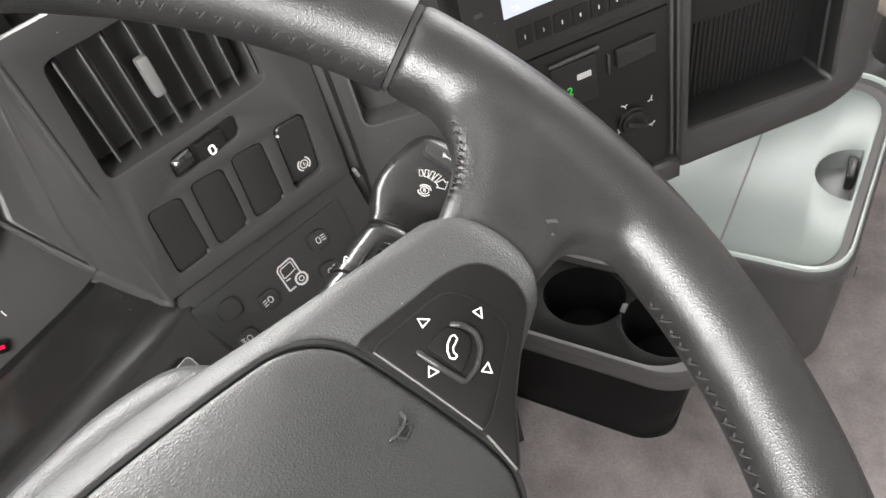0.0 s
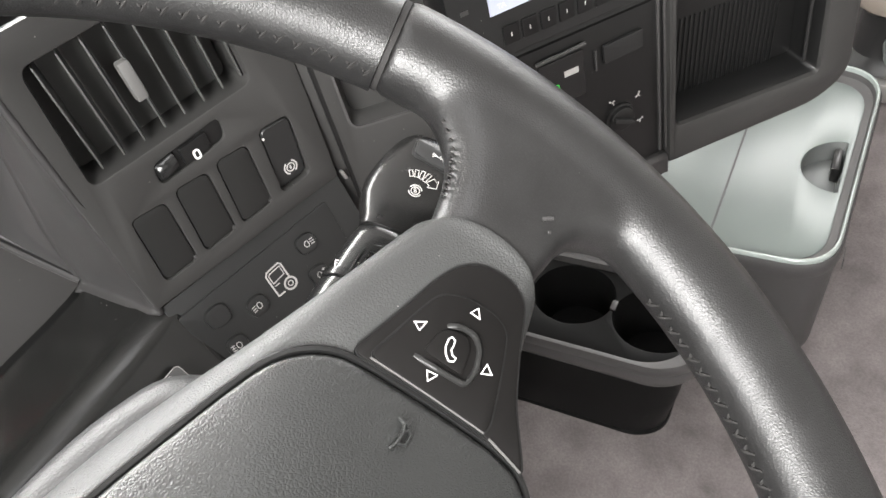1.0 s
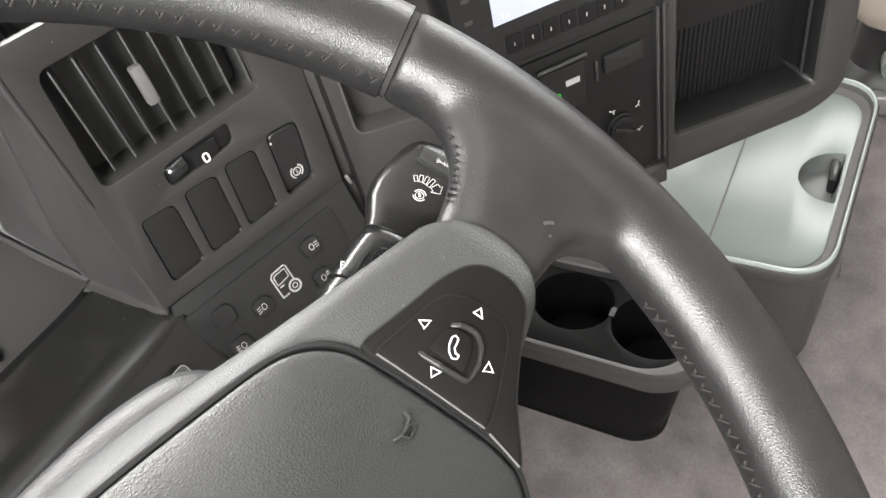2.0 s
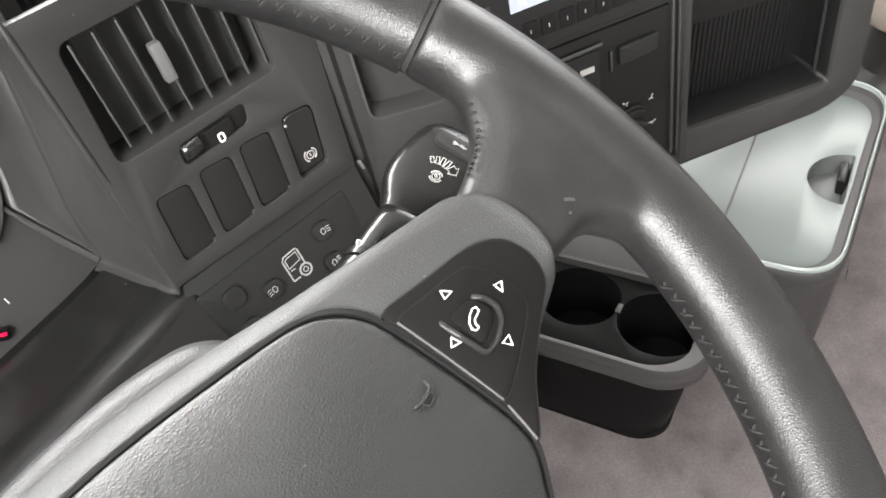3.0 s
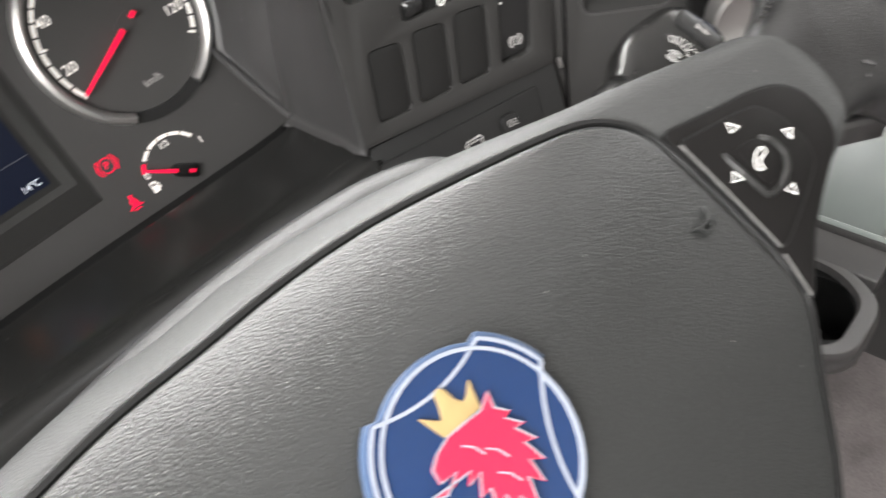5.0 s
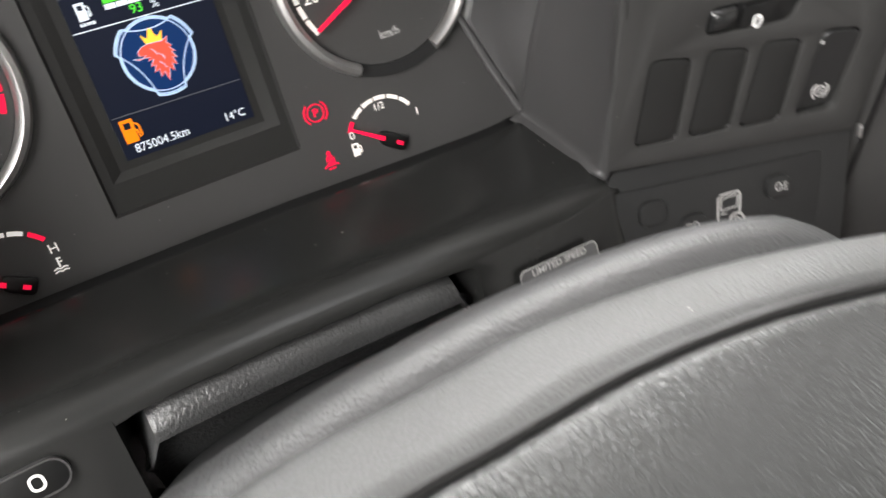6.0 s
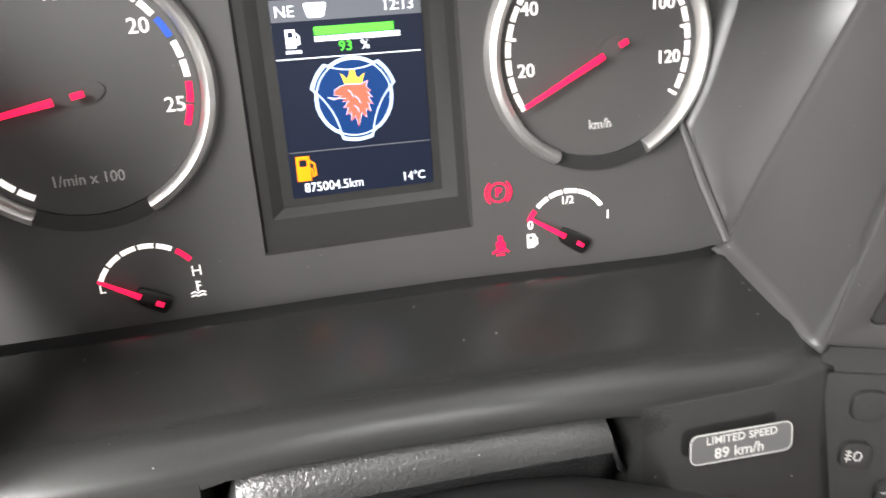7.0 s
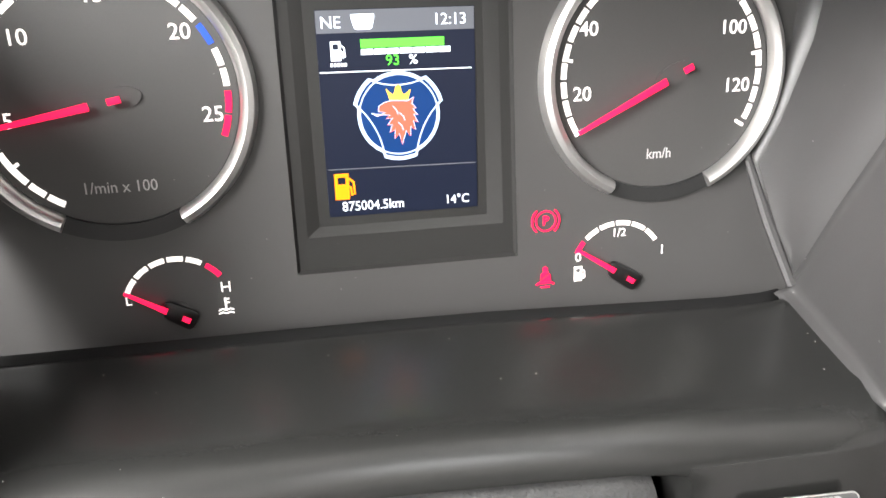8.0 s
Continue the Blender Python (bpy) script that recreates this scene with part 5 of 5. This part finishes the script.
POCKET = rounded([(0.009, 0.018), (0.060, 0.018), (0.060, 0.085), (0.009, 0.085)], 0.008)
tagged(link("middle_panel", plate([[(-0.012, -0.12), (MID_W, -0.12), (MID_W, 0.16), (-0.012, 0.16)], POCKET], -0.012, 0.0, 0.0008), DASH, MID), "dark panel with a shallow pocket beside the console", "dashboard panel", kind="structure")
pocket = thing("dash_pocket", MID, "shallow rounded pocket moulded in the dashboard", "pocket")
part("pocket_floor", joined(ring_wall(POCKET, -0.001, -0.014, 0.93), plate([[(0.005, 0.012), (0.064, 0.012), (0.064, 0.09), (0.005, 0.09)]], -0.018, -0.014)), DASH, pocket)
part("pocket_rim", line2d(POCKET, 0.0016, -0.0004, 0.0010, closed=True), DASH_GREY, pocket)
edge_gap = box((-0.001, 0.02, -0.006), (0.003, 0.28, 0.0135), 0.001)
tagged(link("panel_joint", edge_gap, BLACK, MID), "dark joint between two panels", "trim", kind="structure")
clip = thing("joint_clip", SWITCH @ Matrix.Translation((0.0700, -0.0185, 0.0)), "small bright clip at the panel joint", "clip")
part("clip_body", box((0, 0, 0), (0.0022, 0.0075, 0.003), 0.0008, Matrix.Rotation(radians(12), 4, "Z")), CHROME, clip)

# ---- centre console ----
K = 1.04
CON = panel((0.4296, -0.3002, 0.5385), -40, 0) @ Matrix.Diagonal((K, K, K, 1))
console = thing("centre_console", CON, "dark centre console with climate controls and radio", "centre console")
CLIM = [(-0.118, -0.038), (0.016, -0.034), (0.0145, 0.083), (-0.118, 0.083)]
part("climate_panel", plate([CLIM], -0.02, 0.0, 0.0012), BLACK, console, "black climate panel")
part("side_panel", plate([[(-0.128, -0.052), (0.0245, -0.047), (0.0225, 0.1), (-0.128, 0.1)]], -0.024, -0.0022, 0.001), DASH_DARK, console)
part("panel_rib", sweep([(0.0185, -0.033, 0.001), (0.0165, 0.086, 0.001)], 0.0011, 8), DASH_GREY, console, "raised rib")
part("panel_rib", sweep([(0.0235, -0.033, 0.0005), (0.0215, 0.086, 0.0005)], 0.0009, 8), DASH_GREY, console)
part("climate_display", plate([rounded([(-0.0645, 0.0400), (-0.0345, 0.0400), (-0.0345, 0.0715), (-0.0645, 0.0715)], 0.001)], 0.0, 0.0012, 0.0004), GLOSS, console, "black climate display")
part("display_bar", plate([[(-0.0480, 0.0580), (-0.0385, 0.0580), (-0.0385, 0.0620), (-0.0480, 0.0620)]], 0.001, 0.0016), PRINT, console, "pale bar of small print")
part("display_digits", letters("22", 0.0085, -0.0555, 0.0520, 0.0015), DIM_GREEN, console, "green digits")
part("display_lip", sweep([(-0.066, 0.0745, 0.002), (-0.033, 0.0755, 0.002)], 0.0012, 8), DASH_GREY, console, "grey lip")
part("climate_button", plate([rounded([(-0.0215, 0.0555), (0.0055, 0.0565), (0.0055, 0.0690), (-0.0215, 0.0680)], 0.0015)], 0.0, 0.0028, 0.0008), DASH_DARK, console, "wide black button")
part("button_step", box((-0.0265, 0.060, 0.001), (0.0012, 0.014, 0.002), 0.0004), DASH_GREY, console)


def knob_mesh(r, h):
    return loft([[(k * r * math.cos(2 * math.pi * j / 32), k * r * math.sin(2 * math.pi * j / 32), z) for j in range(32)] for k, z in ((1.05, 0.0), (1.03, h * 0.35), (0.9, h * 0.45), (0.86, h * 0.9), (0.78, h), (0.3, h * 0.96))])


for x, y, r, h in ((-0.0115, 0.0100, 0.0100, 0.005), (-0.0860, -0.0020, 0.0115, 0.010), (-0.0470, 0.0080, 0.0110, 0.010)):
    k = part("rotary_knob", knob_mesh(r, h), BLACK, console, "round black knob", Matrix.Translation((x, y, 0.0)))
    part("grip_bar", box((0, 0, h * 0.98), (r * 0.34, r * 1.6, 0.006), 0.001, Matrix.Rotation(radians(62), 4, "Z")), DASH_DARK, k, "raised grip")


def flow_mark(a):
    return joined(line2d([(-0.0016, -0.0014), (-0.0002, 0.0004), (-0.0002, 0.0018)], 0.0008, 0, 0.0004), line2d([(-0.0002, 0.0004), (0.0014, -0.0006)], 0.0008, 0, 0.0004), plate([ellipse(-0.0002, 0.0026, 0.0007, 0.0007, 8)], 0, 0.0004))


for x, y, a in ((-0.0212, 0.0045, 10), (-0.0160, 0.0235, 60), (0.0024, 0.0205, -20), (0.0030, 0.0000, -60), (-0.0975, 0.0030, 0), (-0.1020, -0.0130, 40), (-0.0140, -0.0120, 100), (-0.0600, 0.0130, 30), (-0.0715, -0.0010, 30)):
    part("air_flow_mark", flow_mark(a), PRINT, console, "small white symbol", Matrix.Translation((x, y, 0.0004)) @ Matrix.Rotation(radians(a), 4, "Z"))

radio = thing("radio", CON, "black radio with a pale lit display", "radio")
part("body", plate([rounded([(-0.112, 0.0885), (0.014, 0.0885), (0.013, 0.170), (-0.112, 0.170)], 0.002)], -0.05, 0.003, 0.0012), DASH_DARK, radio)
part("display", plate([[(-0.0885, 0.1165), (-0.012, 0.1175), (-0.012, 0.160), (-0.0885, 0.160)]], 0.003, 0.0036), RADIO_LIT, radio, "pale lit display")
part("display_text", letters("TA", 0.0042, -0.0812, 0.1205, 0.0038), WHITE, radio, "letters TA")
for i in range(7):
    part("preset_key", plate([rounded([(-0.083 + i * 0.0115, 0.0965), (-0.0735 + i * 0.0115, 0.0965), (-0.0735 + i * 0.0115, 0.1080), (-0.083 + i * 0.0115, 0.1080)], 0.0008)], 0.003, 0.0042, 0.0004), BLACK, radio, "black key")
    part("key_print", plate([[(-0.0786 + i * 0.0115, 0.1010), (-0.0780 + i * 0.0115, 0.1010), (-0.0780 + i * 0.0115, 0.1034), (-0.0786 + i * 0.0115, 0.1034)]], 0.0042, 0.0045), PRINT, radio)
for i in range(3):
    part("side_key_print", plate([[(-0.1045, 0.110 + i * 0.013), (-0.1000, 0.110 + i * 0.013), (-0.1000, 0.1125 + i * 0.013), (-0.1045, 0.1125 + i * 0.013)]], 0.003, 0.0034), DASH_GREY, radio)
part("volume_knob", knob_mesh(0.0065, 0.008), CHROME, radio, "small chrome knob", Matrix.Translation((0.004, 0.1085, 0.003)))

cap = thing("chrome_knob", CON @ Matrix.Translation((-0.0985, 0.0740, 0.002)), "round chrome-rimmed knob on the console", "knob")
part("stem", knob_mesh(0.0125, 0.012), BLACK, cap)
part("cap_ring", loft([[(k * 0.0185 * math.cos(2 * math.pi * j / 36), k * 0.0185 * math.sin(2 * math.pi * j / 36), z) for j in range(36)] for k, z in ((0.9, 0.010), (1.0, 0.012), (1.02, 0.018), (0.97, 0.0225), (0.85, 0.0235), (0.7, 0.0215), (0.2, 0.021))]), CHROME, cap, "satin chrome cap")

# storage bin beside the climate panel, with ribbed back
BIN = rounded([(0.0300, -0.0160), (0.1475, -0.0265), (0.1440, 0.130), (0.0280, 0.130)], 0.005)
OUT = rounded([(0.0235, -0.0470), (0.150, -0.0535), (0.1770, -0.040), (0.1700, 0.16), (0.0215, 0.16)], [0.002, 0.02, 0.016, 0.004, 0.004])
store = thing("storage_bin", CON, "open dark storage bin with a ribbed back in the console", "storage bin")
part("bin_frame", plate([OUT, BIN], -0.012, 0.005, 0.0045), DASH, store, "grey rounded frame")
part("bin_inside", joined(ring_wall(BIN, 0.001, -0.022, 0.93), plate([[(0.025, -0.03), (0.152, -0.03), (0.152, 0.135), (0.025, 0.135)]], -0.027, -0.022)), BLACK, store, "dark inner walls")
for i in range(22):
    part("rib", box((0.046 + i * 0.0038, 0.018, -0.0215), (0.0011, 0.062, 0.0016), 0.0004, Matrix.Rotation(radians(-4), 4, "Z")), BLACK, store)
part("bin_side_rail", sweep([(0.1400, -0.018, -0.004), (0.1375, 0.13, -0.004)], 0.0013, 8), DASH_DARK, store)

# the pale lip along the foot of the dashboard
lip_pts = [(-0.21, -0.122, -0.002), (-0.175, -0.083, 0.0), (-0.150, -0.064, 0.0), (-0.125, -0.0555, 0.0), (-0.08, -0.0525, 0.0), (0.0, -0.0475, 0.001), (0.0235, -0.0475, 0.001)]
lip_rows = [[CON @ Vector((x, y + dy, z + dz)) for dy, dz in ((0.010, -0.012), (0.0095, 0.0), (0.007, 0.0025), (-0.007, 0.0025), (-0.0095, 0.0), (-0.010, -0.012))] for x, y, z in lip_pts]
shell("dash_foot_lip", loft(lip_rows, cap=False, closed=False), DASH_GREY, "grey rounded lip along the foot of the dashboard", 0.002)
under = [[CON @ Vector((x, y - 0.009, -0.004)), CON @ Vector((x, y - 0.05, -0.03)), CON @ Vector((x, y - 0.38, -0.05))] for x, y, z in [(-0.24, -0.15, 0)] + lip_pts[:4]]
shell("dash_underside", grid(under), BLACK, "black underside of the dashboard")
right_face = [[CON @ Vector((x, y, z)) for x, z in ((0.170, -0.004), (0.174, -0.05), (0.19, -0.20), (0.40, -0.42), (0.9, -0.6))] for y in (-0.03, 0.05, 0.16, 0.26)]
shell("dash_right_face", grid(right_face), DASH, "dark dashboard in front of the passenger")

# ---- cup holder box ----
cup = thing("cup_holder", pose(0.452, -0.215, FLOOR_Z), "black box with two cup holders and a grey rim", "cup holder")
CUP_OUT = rounded([(-0.052, 0.18), (-0.052, -0.112), (-0.030, -0.142), (0.036, -0.142), (0.062, -0.105), (0.062, 0.18)], 0.02, 6)
CUPS = [ellipse(0.0105, -0.0905, 0.0375, 0.0425, 36), ellipse(0.0185, -0.0035, 0.0375, 0.0425, 36)]
TOP = 0.150
CUP_C = Vector((0.005, 0.02))
CUP_IN = [tuple(CUP_C + (Vector(p) - CUP_C) * 0.905) for p in CUP_OUT]
RECESS = TOP - 0.010


def cup_ring(s, z, dy=0.0):
    return [(x * s, y * s + dy, z) for x, y in CUP_OUT]


part("box_body", loft([cup_ring(0.79, 0.003, 0.012), cup_ring(0.815, 0.001, 0.011), cup_ring(0.83, 0.005, 0.010), cup_ring(0.885, 0.06, 0.006), cup_ring(0.93, TOP - 0.031, 0.004)], cap=False), SATIN_BLACK, cup, "black lower box")
part("grey_rim", loft([cup_ring(0.935, TOP - 0.033), cup_ring(0.99, TOP - 0.030), cup_ring(1.005, TOP - 0.026), cup_ring(1.012, TOP - 0.0135), cup_ring(1.004, TOP - 0.0120), cup_ring(1.004, TOP - 0.0108), cup_ring(1.008, TOP - 0.0095), cup_ring(0.998, TOP - 0.0025), cup_ring(0.985, TOP), cup_ring(0.955, TOP)] + [[(*p, TOP - 0.001) for p in CUP_IN], [(*(CUP_C + (Vector(p) - CUP_C) * 0.99), RECESS) for p in CUP_IN]], cap=False), RIM_GREY, cup, "grey rim band with a moulded line")
part("holder_top", plate([[tuple(CUP_C + (Vector(p) - CUP_C) * 0.992) for p in CUP_IN], *CUPS], RECESS - 0.004, RECESS + 0.0005, 0.0012), SATIN_BLACK, cup, "black sunken top with two round wells")
for loop in CUPS:
    c = Vector((sum(p[0] for p in loop) / len(loop), sum(p[1] for p in loop) / len(loop)))
    rings = [[(*(c + (Vector(p) - c) * k), z) for p in loop] for k, z in ((1.0, RECESS), (0.985, RECESS - 0.003), (0.95, RECESS - 0.030), (0.90, RECESS - 0.055), (0.82, RECESS - 0.062), (0.3, RECESS - 0.063), (0.02, RECESS - 0.063))]
    part("cup_well", loft(rings, cap=False), SATIN_BLACK, cup, "round black well")
# grey block set in for the highlight at the notch between the wells
part("notch_highlight", box((0.015, -0.047, RECESS + 0.001), (0.012, 0.006, 0.003), 0.001), DASH_GREY, cup, "small grey block for the notch's highlight between the wells")
part("side_ledge", loft([[(x, y, z) for x, z in ((0.0575, TOP - 0.03), (0.0575, TOP - 0.003), (0.0600, TOP + 0.0005), (0.0840, TOP + 0.0100), (0.0885, TOP + 0.0115), (0.0892, TOP + 0.006), (0.0892, TOP - 0.03))] for y in (-0.128, -0.124, 0.0, 0.178)], closed=True), RIM_GREY, cup, "grey sloping ledge beside the wells")
part("box_foot", loft([cup_ring(0.845, 0.0, 0.010), cup_ring(0.845, 0.0045, 0.010), cup_ring(0.83, 0.0065, 0.010), cup_ring(0.80, 0.0065, 0.011)], cap=False), SATIN_BLACK, cup, "thin foot flange")

# ---- tray chest with a pale lid ----
chest = thing("tray_chest", pose(0.705, -0.305, FLOOR_Z), "grey floor chest with a pale recessed lid", "storage chest")
TR = rounded([(-0.163, 0.14), (-0.163, -0.140), (0.150, -0.150), (0.165, 0.14)], [0.01, 0.045, 0.055, 0.01], 8)
H = 0.170
part("chest_body", loft([[(x * s, y * s, z) for x, y in TR] for s, z in ((0.93, 0.0), (0.95, 0.01), (0.985, 0.10), (1.0, H - 0.02), (1.0, H - 0.006), (0.99, H - 0.003))], cap=False), DASH_GREY, chest, "grey moulded body")
part("chest_edge", loft([[(x * s, y * s, z) for x, y in TR + TR[:1]] for s, z in ((0.99, H - 0.022), (1.012, H - 0.020), (1.020, H - 0.012), (1.018, H - 0.004), (1.008, H - 0.001), (1.000, H - 0.002))], cap=False), DASH_GREY, chest, "dark rounded outer edge")
part("chest_rim", loft([[(x * s, y * s, z) for x, y in TR + TR[:1]] for s, z in ((1.004, H - 0.003), (1.002, H + 0.002), (0.994, H + 0.0035), (0.984, H + 0.0025), (0.980, H - 0.002))], cap=False), surface("pale_green_rim", (0.26, 0.29, 0.275), 0.35, 900, 0.05, 0.08), chest, "pale rounded rim")
part("rim_channel", loft([[(x * s, y * s, z) for x, y in TR + TR[:1]] for s, z in ((0.982, H - 0.001), (0.968, H - 0.008), (0.940, H - 0.0105), (0.912, H - 0.012))], cap=False), RIM_GREY, chest, "grey channel inside the rim")
GRIP = [(x, y) for x, y in ellipse(-0.008, -0.126, 0.040, 0.038, 28)]
lid = part("lid", plate([[(x * 0.918, y * 0.918) for x, y in TR], [(x, max(y, -0.1285)) for x, y in GRIP]], H - 0.016, H - 0.011, 0.0008), PALE, chest, "pale grey-green lid")
part("lid_seam", line2d([(-0.15, -0.0235), (0.15, -0.0245)], 0.0022, H - 0.0112, H - 0.0102), DASH_GREY, lid, "grey seam across the lid")
part("finger_well", joined(grid([[(x, max(y, -0.1285), H - 0.012) for x, y in GRIP + GRIP[:1]], [(-0.012 + (x + 0.012) * 0.8, max(y, -0.126) * 0.99, H - 0.03) for x, y in GRIP + GRIP[:1]]]), plate([[(x, max(y, -0.128)) for x, y in ellipse(-0.008, -0.122, 0.036, 0.034, 24)]], H - 0.034, H - 0.03)), surface("grey_well_plastic", (0.085, 0.09, 0.088), 0.45, 1200, 0.1, 0.1), lid, "grey finger well")
part("well_slot", box((0.002, -0.1215, H - 0.019), (0.034, 0.009, 0.020), 0.003), BLACK, lid, "black slot")
part("body_notch", joined(line2d([(-0.09, 0.06), (-0.09, 0.045), (-0.06, 0.045)], 0.0015, 0, 0.001)), DASH, chest, "moulded notch", pose(0, -0.1475, 0.05, 90, 0, 0))

# ---- passenger side, far off ----
seat = thing("passenger_seat_base", pose(1.25, -0.61, FLOOR_Z), "dark passenger seat base with metal runner on the carpet", "seat base")
part("seat_foot", loft([[(x * s, y * s, z) for x, y in rrect(0, 0, 0.40, 0.44, 0.05)] for s, z in ((1.0, 0.0), (1.0, 0.02), (0.92, 0.04), (0.90, 0.10), (0.95, 0.12))]), DASH_DARK, seat)
part("seat_cushion", loft([[(x * s, y * s, z) for x, y in rrect(0, 0, 0.48, 0.50, 0.08)] for s, z in ((0.86, 0.12), (0.92, 0.15), (0.92, 0.22), (0.86, 0.27), (0.6, 0.28))]), surface("beige_seat_cloth", (0.30, 0.26, 0.22), 0.9, 500, 0.6, 0.2), seat, "beige cloth cushion")
part("runner", box((-0.225, 0.02, 0.02), (0.02, 0.42, 0.03), 0.004), CHROME, seat, "metal runner")
part("adjust_knob", sweep([(-0.19, 0.14, 0.07), (-0.22, 0.14, 0.07)], [0.022, 0.018], 20), PALE, seat, "pale adjusting knob")

# ---- unseen black blocks added behind the panels against light leaks ----
tagged(link("leak_block", box((0.02, 0.15, 0.45), (0.6, 0.06, 0.62), 0.01), BLACK), "unseen black block added to stop light leaking through the dashboard", "dashboard", kind="structure")
tagged(link("leak_block_side", box((0.06, 0.0, -0.055), (0.20, 0.30, 0.04), 0.005, None), BLACK, SWITCH), "unseen black block added to stop light leaking through the dashboard", "dashboard", kind="structure")
